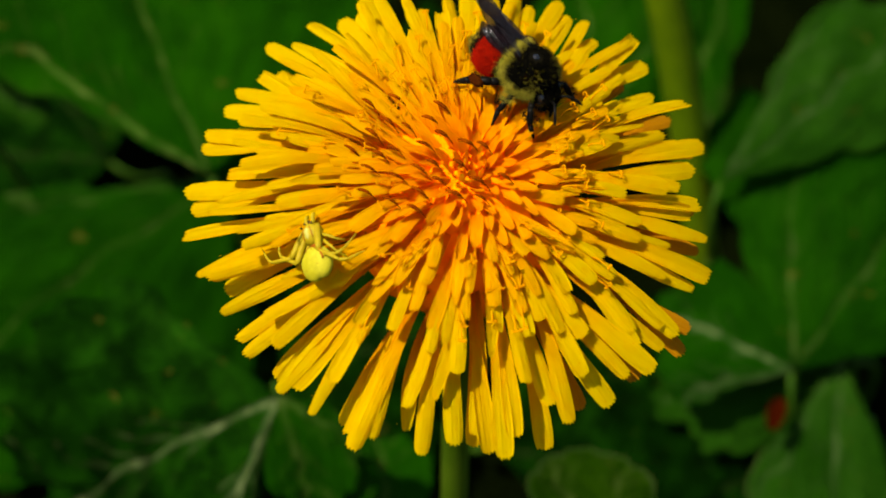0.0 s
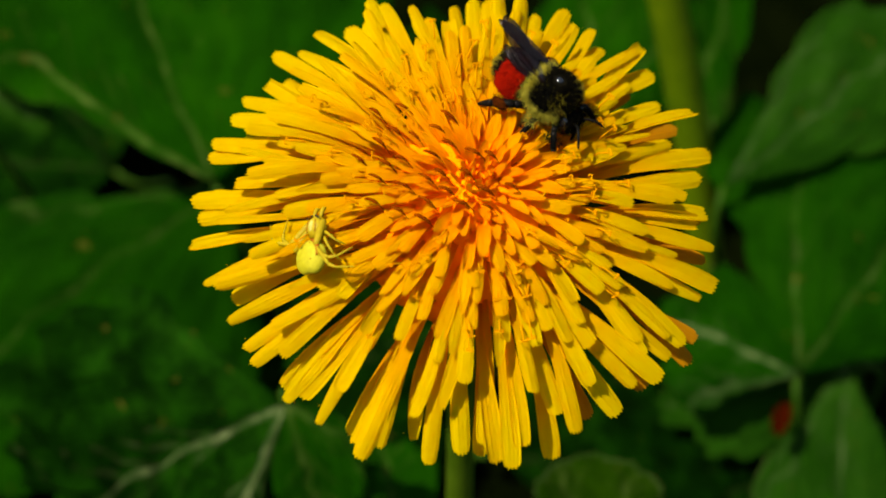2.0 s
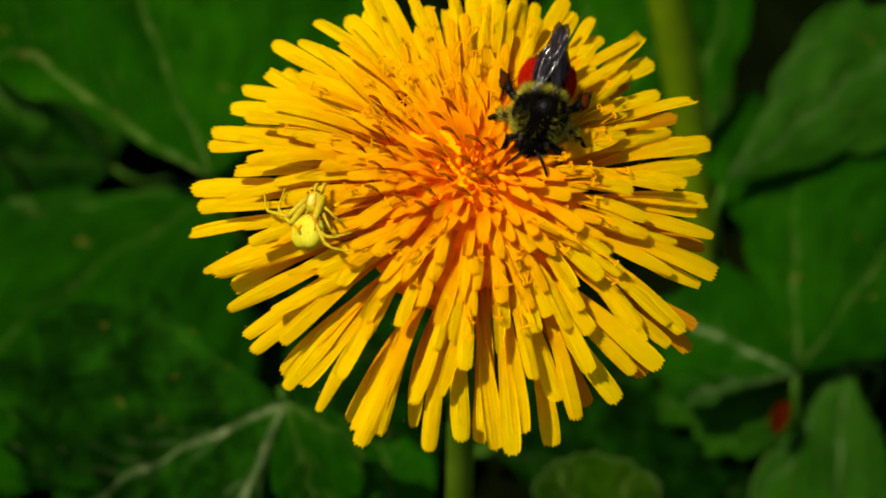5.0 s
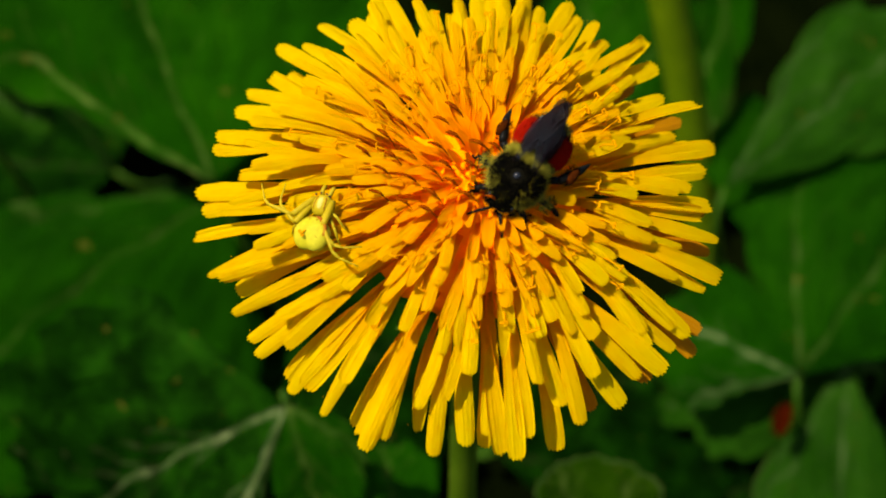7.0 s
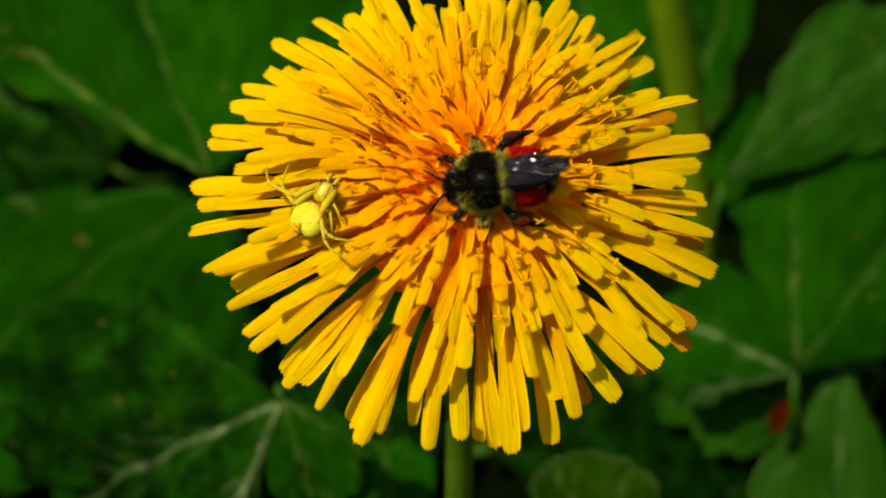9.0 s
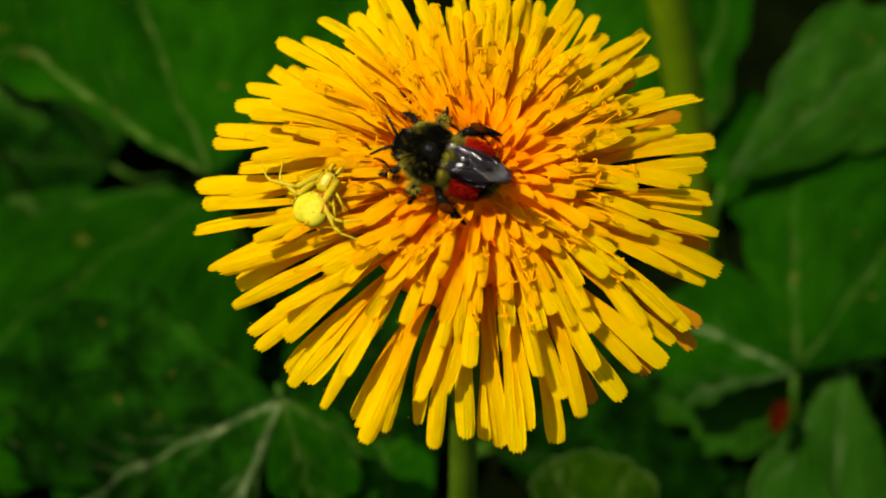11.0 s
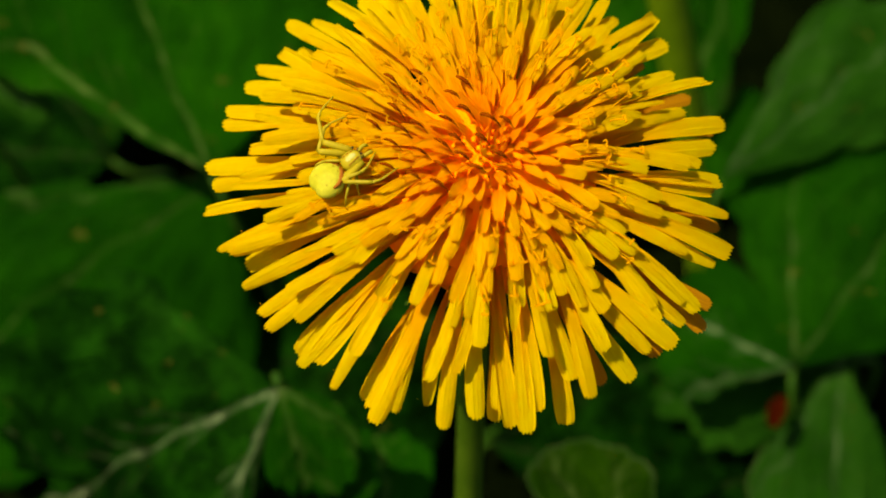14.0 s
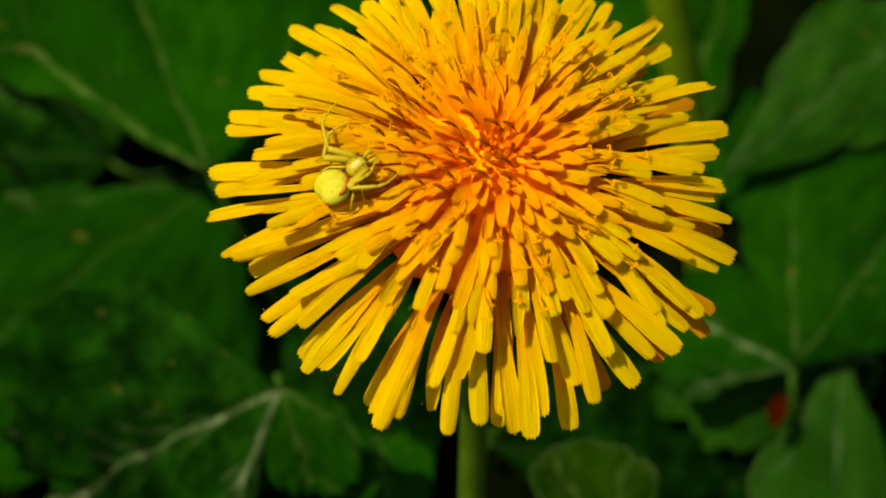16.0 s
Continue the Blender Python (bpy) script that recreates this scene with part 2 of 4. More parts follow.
def bezier(points, n):
    """n + 1 points on the Bezier curve of three or four control points."""
    points = [Vector(p) for p in points]
    out = []
    for i in range(n + 1):
        t, ps = i / n, points
        while len(ps) > 1:
            ps = [a.lerp(b, t) for a, b in zip(ps, ps[1:])]
        out.append(ps[0])
    return out


# ---- ground ----
def ground():
    bm = bmesh.new()
    rnd = random.Random(3)
    steps = [-60, -12, -3, -1, -0.5] + [-0.4 + 0.02 * k for k in range(41)] + [0.5, 1, 3, 12, 60]
    grid = [[bm.verts.new((x, y + 0.1, (rnd.random() - 0.6) * 0.008 if abs(x) < 1 and abs(y) < 1 else 0)) for x in steps]
            for y in steps]
    for a, b in zip(grid, grid[1:]):
        for k in range(len(steps) - 1):
            bm.faces.new((a[k], a[k + 1], b[k + 1], b[k]))
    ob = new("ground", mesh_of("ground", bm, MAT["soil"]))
    tagged(ob, "near-black greenish soil under the leaves", "ground", kind="structure")


ground()


# ---- background leaves ----
def leaf(base, tip, normal, lo, hi, ragged, veins, mat, label, seed, cup=0.10, blunt=0.2, vein_r=0.45, edge=0.0, name="broad_leaf"):
    """A broad leaf fanning from its base towards tip, from bearing lo to hi (radians): palmate veins, a toothed wavy
    margin and a petiole down to the soil."""
    rnd = random.Random(seed)
    base, tip = Vector(base), Vector(tip)
    y = (tip - base)
    length = y.length
    y.normalize()
    n = Vector(normal)
    n = (n - y * n.dot(y)).normalized()
    x = y.cross(n)
    phase = [rnd.random() * 6.28 for _ in range(8)]

    def radius(a):
        s = (a - (lo + hi) / 2) / ((hi - lo) / 2)
        r = max(0.0, math.cos(s * math.pi / 2 * 0.97)) ** blunt
        r *= 1 + ragged * (0.5 * math.sin(9 * a + phase[0]) + 0.35 * math.sin(23 * a + phase[1]) + 0.25 * math.sin(47 * a + phase[2]))
        return r * length

    def at(a, f, lift=0.0):
        r = radius(a) * f
        b = a + 0.05 * math.sin(f * 7 + phase[6]) * f + 0.02 * math.sin(f * 23 + phase[7])
        px, py = r * math.sin(b), r * math.cos(b)
        z = cup * length * (f * f) * (0.5 * math.sin(3 * a + phase[3]) + 0.3 * math.sin(7 * a + phase[4])) - cup * length * 0.35 * f * f
        for va in veins:
            z -= 0.02 * length * f * math.exp(-((a - va) / 0.07) ** 2)
        z += 0.010 * length * math.sin(a * 27 + phase[5]) * math.sin(f * 17 + 3 * a) * f
        return x * px + y * py + n * (z + lift)

    top = tagged(new(name), label, "leaf")
    top.location = base
    # main veins from the base, and side veins that leave them, as lines of (bearing, share of the reach)
    mains, sides = [], []
    for va in veins:
        wob = [rnd.uniform(-0.02, 0.02) for _ in range(13)]
        mains.append([(va + wob[k] * k / 6, 0.96 * k / 12) for k in range(13)])
        for sgn in (-1, 1):
            for k in range(2, 11, 2):
                f0 = 0.96 * (k + rnd.random()) / 12
                a1 = va + sgn * rnd.uniform(0.16, 0.30)
                f1 = min(0.97, f0 + rnd.uniform(0.14, 0.26))
                sides.append([(va + (a1 - va) * q / 4, f0 + (f1 - f0) * q / 4) for q in range(5)])

    def flat(a, f):
        r = radius(a) * f
        return (r * math.sin(a), r * math.cos(a))

    def near(points, lines):
        """Distance in the leaf's plane from each point to the nearest of the lines."""
        best = np.full(len(points), 1.0)
        for line in lines:
            q = np.array([flat(a, f) for a, f in line])
            for p0, p1 in zip(q, q[1:]):
                d = p1 - p0
                t = np.clip(((points - p0) @ d) / max(1e-12, d @ d), 0, 1)
                best = np.minimum(best, np.linalg.norm(points - p0 - t[:, None] * d, axis=1))
        return best

    na, nf = 110, 40
    spots = [(lo + (hi - lo) * i / na, 0.02 + 0.98 * j / nf) for i in range(na + 1) for j in range(nf + 1)]
    points = np.array([flat(a, f) for a, f in spots])
    du, dv = near(points, mains) * 100, near(points, sides) * 100
    n1 = len(spots)
    verts = [at(a, f, side) for side in (0, -0.00035) for a, f in spots]
    faces = []
    for off in (0, n1):
        for i in range(na):
            for j in range(nf):
                k = off + i * (nf + 1) + j
                q = (k, k + 1, k + nf + 2, k + nf + 1)
                faces.append(q[::-1] if off else q)
    for i in range(na):
        k = i * (nf + 1) + nf
        faces.append((k, k + n1, k + n1 + nf + 1, k + nf + 1))
    me = bpy.data.meshes.new("blade")
    me.from_pydata(verts, [], faces)
    uvl = me.uv_layers.new(name="UVMap")
    which = np.array([lp.vertex_index for lp in me.loops]) % n1
    uvl.data.foreach_set("uv", np.stack((du[which], dv[which]), axis=1).astype(np.float32).ravel())
    for p in me.polygons:
        p.use_smooth = True
    me.materials.append(mat)
    blade = new("blade", me)
    blade.parent = top
    tagged(blade)
    for line in mains:                               # low ridges, half sunk in the blade
        bm = bmesh.new()
        tube(bm, [at(a, f, -0.25 * vein_r * MM) for a, f in line], [0.5 * vein_r * MM * (1.1 - 0.9 * f) for a, f in line], 8)
        part("vein", bm, mat, top, "pale raised vein")
    if edge:
        bm = bmesh.new()
        pts = [at(lo + (hi - lo) * i / 60, 1.0, 0.0) for i in range(61)]
        tube(bm, pts, edge * MM, 5)
        part("margin", bm, MAT["vein"], top, "pale leaf margin")
    bm = bmesh.new()
    foot = Vector((0.01, 0.01, -base.z - 0.004))
    tube(bm, bezier([-n * 0.001, -y * 0.012 + Vector((0, 0, -0.004)), foot + Vector((0, 0, 0.015)), foot], 10),
         [0.6 * MM + 0.06 * MM * k for k in range(11)], 8)
    part("petiole", bm, MAT["bract"], top)
    return top


# behind the flower, upper side
leaf((-0.0382, 0.0839, 0.0583), (-0.0694, 0.1322, 0.0826), (0.1, -0.6, 0.8), -0.56, 1.25, 0.05, (-0.46, 0.10), MAT["leaf"],
     "broad green leaf with pale knotted veins in the sun", 1, blunt=0.12, vein_r=0.2)
leaf((-0.0389, 0.0980, 0.0441), (-0.1048, 0.0999, 0.0361), (0.0, -0.6, 0.8), -1.7, 0.06, 0.08, (-0.02, -0.5), MAT["leaf_mid"],
     "green leaf with a ragged toothed margin", 3, blunt=0.25, vein_r=0.25)
leaf((-0.0835, 0.1077, 0.0609), (-0.0683, 0.1021, 0.0553), (0.0, -0.6, 0.8), -0.4, 0.4, 0.05, (0.0,), MAT["leaf_dusty"],
     "narrow grey-green leaf tip in half shade", 14, blunt=0.5, vein_r=0.3)
# lower side
stirred = []
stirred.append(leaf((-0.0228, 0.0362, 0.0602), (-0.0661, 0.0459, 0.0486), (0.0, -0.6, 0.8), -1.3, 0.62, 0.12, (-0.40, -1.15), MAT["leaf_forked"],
     "green leaf painted as shaded, with whitish forked veins", 4, blunt=0.2, vein_r=0.25))
stirred.append(leaf((-0.0225, 0.0355, 0.0616), (-0.0167, 0.0255, 0.0494), (0.1, -0.6, 0.8), -0.95, 0.6, 0.08, (-0.62, 0.1), MAT["leaf"],
     "small green leaf lobe with a whitish vein", 5, blunt=0.35, vein_r=0.13))
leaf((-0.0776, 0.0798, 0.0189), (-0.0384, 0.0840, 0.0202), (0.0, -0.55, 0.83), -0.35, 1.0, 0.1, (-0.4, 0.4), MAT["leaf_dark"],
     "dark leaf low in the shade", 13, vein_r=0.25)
# far side of the flower
leaf((0.0579, 0.0653, 0.0326), (0.0623, 0.1155, 0.0574), (0.0, -0.6, 0.8), -0.42, 1.3, 0.06, (-0.02, 0.6), MAT["leaf_mid"],
     "large green leaf with veins fanning from its stalk", 6, blunt=0.15, vein_r=0.14)
leaf((0.0468, 0.0913, 0.0509), (0.0699, 0.1304, 0.0723), (0.05, -0.6, 0.8), 0.02, 0.85, 0.06, (0.09, 0.42), MAT["leaf_dusty"],
     "green leaf with pale veins and a dusty bloom", 7, blunt=0.12, vein_r=0.13)
leaf((0.0675, 0.0706, 0.0295), (0.0647, 0.0394, 0.0124), (0.0, -0.6, 0.8), -0.45, 0.62, 0.05, (0.50, 0.05), MAT["leaf_dusty"],
     "green leaf with a pale rim in half shade", 8, cup=0.14, blunt=0.2, vein_r=0.25, edge=0.14)
stirred.append(leaf((0.0219, 0.0202, 0.0442), (0.0220, 0.0409, 0.0437), (0.1, -0.6, 0.8), -0.8, 0.75, 0.05, (-0.3, 0.3), MAT["leaf_light"],
     "yellow-green young leaf with a pale rim", 9, blunt=0.25, vein_r=0.25, edge=0.12))
leaf((-0.0089, 0.0268, 0.0338), (-0.0099, 0.0492, 0.0364), (0.0, -0.6, 0.8), -0.8, 0.7, 0.06, (0.0,), MAT["leaf"],
     "green young leaf low beside the stem", 10, blunt=0.3, vein_r=0.3)
leaf((0.0482, 0.0889, 0.0209), (0.0501, 0.1502, 0.0681), (0.0, -0.6, 0.8), -0.07, 0.07, 0.01, (0.0,), MAT["leaf"],
     "narrow green leaf blade", 11, cup=0.03, blunt=0.12, vein_r=0.25)
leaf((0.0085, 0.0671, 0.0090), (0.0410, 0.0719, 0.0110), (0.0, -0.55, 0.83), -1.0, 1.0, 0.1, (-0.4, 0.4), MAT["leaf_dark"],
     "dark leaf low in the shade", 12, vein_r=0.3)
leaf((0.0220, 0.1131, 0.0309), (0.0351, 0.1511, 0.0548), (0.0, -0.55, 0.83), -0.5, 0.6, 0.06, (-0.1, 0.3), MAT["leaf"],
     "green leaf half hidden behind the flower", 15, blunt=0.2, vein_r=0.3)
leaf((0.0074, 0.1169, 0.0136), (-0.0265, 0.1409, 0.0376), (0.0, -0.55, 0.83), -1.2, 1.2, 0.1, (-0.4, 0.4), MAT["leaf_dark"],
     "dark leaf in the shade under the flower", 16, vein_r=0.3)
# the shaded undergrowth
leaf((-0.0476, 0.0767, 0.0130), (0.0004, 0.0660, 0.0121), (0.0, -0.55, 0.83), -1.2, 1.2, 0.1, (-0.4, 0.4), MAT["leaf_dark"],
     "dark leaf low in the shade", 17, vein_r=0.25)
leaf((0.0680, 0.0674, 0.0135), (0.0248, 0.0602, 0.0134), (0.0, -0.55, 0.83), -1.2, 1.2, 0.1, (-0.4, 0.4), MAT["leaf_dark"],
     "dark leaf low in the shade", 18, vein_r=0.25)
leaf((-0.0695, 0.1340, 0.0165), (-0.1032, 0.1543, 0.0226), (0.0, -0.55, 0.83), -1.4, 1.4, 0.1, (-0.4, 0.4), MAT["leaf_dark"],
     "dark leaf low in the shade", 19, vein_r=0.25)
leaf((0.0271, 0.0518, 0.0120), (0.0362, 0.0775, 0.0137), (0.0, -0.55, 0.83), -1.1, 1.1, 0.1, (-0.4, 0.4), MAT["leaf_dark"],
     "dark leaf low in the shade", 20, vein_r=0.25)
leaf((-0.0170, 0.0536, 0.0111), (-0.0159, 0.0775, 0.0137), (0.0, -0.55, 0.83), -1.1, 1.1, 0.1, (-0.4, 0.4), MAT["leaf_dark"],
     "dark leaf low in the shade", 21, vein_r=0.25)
leaf((0.0575, 0.0648, 0.0329), (0.0593, 0.0863, 0.0438), (0.0, -0.6, 0.8), -1.95, -0.3, 0.06, (-1.86, -1.2), MAT["leaf_rimmed"],
     "green leaf lobe with a pale lower rim", 22, blunt=0.15, vein_r=0.26)
leaf((0.0685, 0.0722, 0.0262), (0.0379, 0.0641, 0.0216), (0.0, -0.55, 0.83), -0.5, 0.75, 0.1, (0.1,), MAT["leaf_dusty"],
     "dull green leaf low behind the red scrap", 23, blunt=0.3, vein_r=0.2)
leaf((-0.0152, 0.0887, 0.0165), (-0.0493, 0.1116, 0.0337), (0.0, -0.6, 0.8), -0.9, 0.8, 0.06, (-0.2, 0.3), MAT["leaf"],
     "green leaf half hidden under the flower", 24, blunt=0.2, vein_r=0.2)



def background_stem(foot, head, r0, r1, label):
    top = tagged(new("flower_stalk"), label, "plant stem")
    foot, head = Vector(foot), Vector(head)
    top.location = foot
    bm = bmesh.new()
    pts = bezier([Vector((0, 0, 0)), (head - foot) * 0.5 + Vector((0.004, 0, 0)), head - foot], 16)
    tube(bm, pts, [r0 + (r1 - r0) * k / 16 for k in range(17)], 14)
    part("stalk", bm, MAT["stalk"], top)
    return top


background_stem((0.0527, 0.0979, -0.0040), (0.0309, 0.1060, 0.0945), 3.3 * MM, 3.1 * MM, "blurred olive-green flower stalk standing behind")


def red_fragment(at):
    """A curled scrap of red leaf caught on the green."""
    top = tagged(new("red_leaf_scrap"), "small curled red leaf scrap caught on a leaf", "leaf scrap")
    top.location = at
    bm = bmesh.new()
    rows = []
    for i in range(9):
        f = i / 8
        w = 1.5 * math.sin(math.pi * (0.08 + 0.84 * f)) ** 0.7
        rows.append([bm.verts.new(Vector((w * v, (f - 0.5) * 5.5, 1.2 * v * v + 0.8 * math.sin(3 * f) + off)) * MM)
                     for off in (0.3,) for v in (-1, -0.5, 0, 0.5, 1)] + [bm.verts.new(Vector((w * v, (f - 0.5) * 5.5, 1.2 * v * v + 0.8 * math.sin(3 * f))) * MM) for v in (1, 0.5, 0, -0.5, -1)])
    for a, b in zip(rows, rows[1:]):
        for k in range(10):
            bm.faces.new((a[k], a[(k + 1) % 10], b[(k + 1) % 10], b[k]))
    bm.faces.new(rows[0][::-1])
    bm.faces.new(rows[-1])
    ob = part("blade", bm, MAT["red"], top)
    ob.rotation_euler = (radians(40), 0, radians(-25))


red_fragment((0.0546, 0.0587, 0.0289))


# ---- the dandelion ----
RIM = Vector((0.0000, 0.0014, 0.1314))                               # middle of the ring of petal tips
AXIS = Vector((0.0000, -0.3547, 0.9350))                             # the way the flower head faces
EAST = (Vector((1, 0, 0)) - AXIS * AXIS.x).normalized()
NORTH = AXIS.cross(EAST)
FOOT = Vector((0.0005, -0.0040, 0.0000))                             # where the stem leaves the soil
HEAD = Matrix((EAST, NORTH, AXIS)).transposed().to_4x4()
HEAD.translation = RIM

dandelion = tagged(new("dandelion"), "yellow dandelion in full bloom on a green hollow stem", "flower")
dandelion.location = FOOT


def petal_bm(line, width, rnd, young=False, thin=0.05):
    """One floret in head coordinates (mm), along a Bezier line of four points: a narrow throat that opens into a furrowed
    strap, channelled near the throat and rolled over at the end, cut off in five small teeth."""
    fine = bezier(line, 200)
    base, tip = fine[0], fine[-1]
    out = Vector((tip.x - base.x, tip.y - base.y, 0)).normalized()
    side = Vector((-out.y, out.x, 0))
    along = (0.0, 0.14, 0.28, 0.40, 0.50, 0.60, 0.69, 0.77, 0.84, 0.90, 0.945, 0.978, 1.0)
    last = len(along) - 1
    sway = rnd.uniform(-0.06, 0.06) * (tip - base).length
    pts = [fine[round(f * 200)] + side * sway * math.sin(f * math.pi) for f in along]
    twist = rnd.gauss(0, 0.28)
    gutter, roll = rnd.uniform(0.35, 0.75), rnd.uniform(-0.7, -0.2) if rnd.random() < 0.8 else rnd.uniform(0.1, 0.5)
    shape = (0.22, 0.25, 0.30, 0.37, 0.47, 0.59, 0.73, 0.86, 0.96, 1.0, 0.97, 0.89, 0.73)
    if young:                                     # not yet spread: slender, its edges still folded up
        shape = (0.62, 0.66, 0.71, 0.77, 0.84, 0.91, 0.97, 1.0, 0.95, 0.83, 0.68, 0.50, 0.28)
        gutter, roll = rnd.uniform(0.6, 0.95), rnd.uniform(0.0, 0.45)
    pinch = 0.62 if rnd.random() < 0.22 else 1.0  # some ends are folded to a point
    nv = 9
    bm = bmesh.new()
    uvl = bm.loops.layers.uv.new("UVMap")
    coords = {}
    sheets = []
    notch = [rnd.uniform(0.10, 0.26) if k % 2 == 0 else 0.0 for k in range(nv)]
    for off in (0.0, -thin):
        rows = []
        for i, p in enumerate(pts):
            f = along[i]
            d = (pts[min(i + 1, last)] - pts[max(i - 1, 0)]).normalized()
            s = (side - d * side.dot(d)).normalized()
            up = s.cross(d)
            if up.dot(Vector((0, 0, 1)) - out) < 0:
                up = -up
            tw = twist * f
            s, up = s * math.cos(tw) + up * math.sin(tw), up * math.cos(tw) - s * math.sin(tw)
            w = width * 0.5 * shape[i] * (1 - (1 - pinch) * max(0.0, (f - 0.8) / 0.2))
            fold = gutter + (roll - gutter) * min(1.0, max(0.0, (f - 0.35) / 0.5))
            row = []
            for k in range(nv):
                v = k / (nv - 1) * 2 - 1
                h = fold * w * v * v + 0.10 * math.cos(v * math.pi * 4) * w * min(1.0, f * 1.6) + off
                q = p + s * (v * w * (1 - 0.22 * abs(fold) * v * v)) + up * h
                if i == last:
                    q += d * (notch[k] - 0.32 * v * v * w)
                vert = bm.verts.new(q * MM)
                coords[vert] = (k / (nv - 1), f)
                row.append(vert)
            rows.append(row)
        sheets.append(rows)
    for rows, flip in ((sheets[0], False), (sheets[1], True)):
        for a, b in zip(rows, rows[1:]):
            for k in range(nv - 1):
                q = (a[k], a[k + 1], b[k + 1], b[k])
                bm.faces.new(q[::-1] if flip else q).material_index = int(flip)
    t, u = sheets

    def again(v):                                 # walls get corners of their own, so that the edge stays crisp
        w = bm.verts.new(v.co)
        coords[w] = coords[v]
        return w

    for strip in ([(t[i][0], u[i][0]) for i in range(last + 1)], [(u[i][-1], t[i][-1]) for i in range(last + 1)],
                  [(t[last][k], u[last][k]) for k in range(nv)]):
        ends = [(again(p), again(q)) for p, q in strip]
        for (p, q), (p2, q2) in zip(ends, ends[1:]):
            bm.faces.new((p, p2, q2, q))
    for f in bm.faces:
        for lp in f.loops:
            lp[uvl].uv = coords[lp.vert]
    bm.normal_update()
    return bm, pts


TO_FOOT = Matrix.Translation(-FOOT)


def head_part(name, bm, mat, label=""):
    ob = part(name, bm, mat, dandelion, label)
    ob.matrix_local = TO_FOOT @ HEAD
    return ob


def dome(r):
    """Height of the flower head's surface over the ring of tips, in mm, r mm from its middle."""
    return 7.0 * (1 - min(1.0, r / 22.0) ** 2)


KNOT = Vector((2.0, -0.2, 0))                         # the crown of the head, off its middle


def strap_line(tip, tilt=0.0, sink=1.7):
    """Control points of a floret: up from the receptacle, then arched out to its tip; the inner ones stand, the outer lie."""
    tip = Vector(tip)
    flat = Vector((tip.x, tip.y, 0))
    g = min(1.0, (flat - KNOT * (1 - min(1.0, flat.length / 22))).length / 22)
    root = KNOT.lerp(flat, 0.06 + 0.16 * g)
    root.z = 2.2 - 5.7 * g
    one, two = KNOT.lerp(flat, 0.30 + 0.08 * g), KNOT.lerp(flat, 0.62 + 0.07 * g)
    one.z = dome(one.length) - sink - 0.4 * g
    two.z = tip.z - 1.5 + 4.4 * g - tilt
    return [root, one, two, tip]


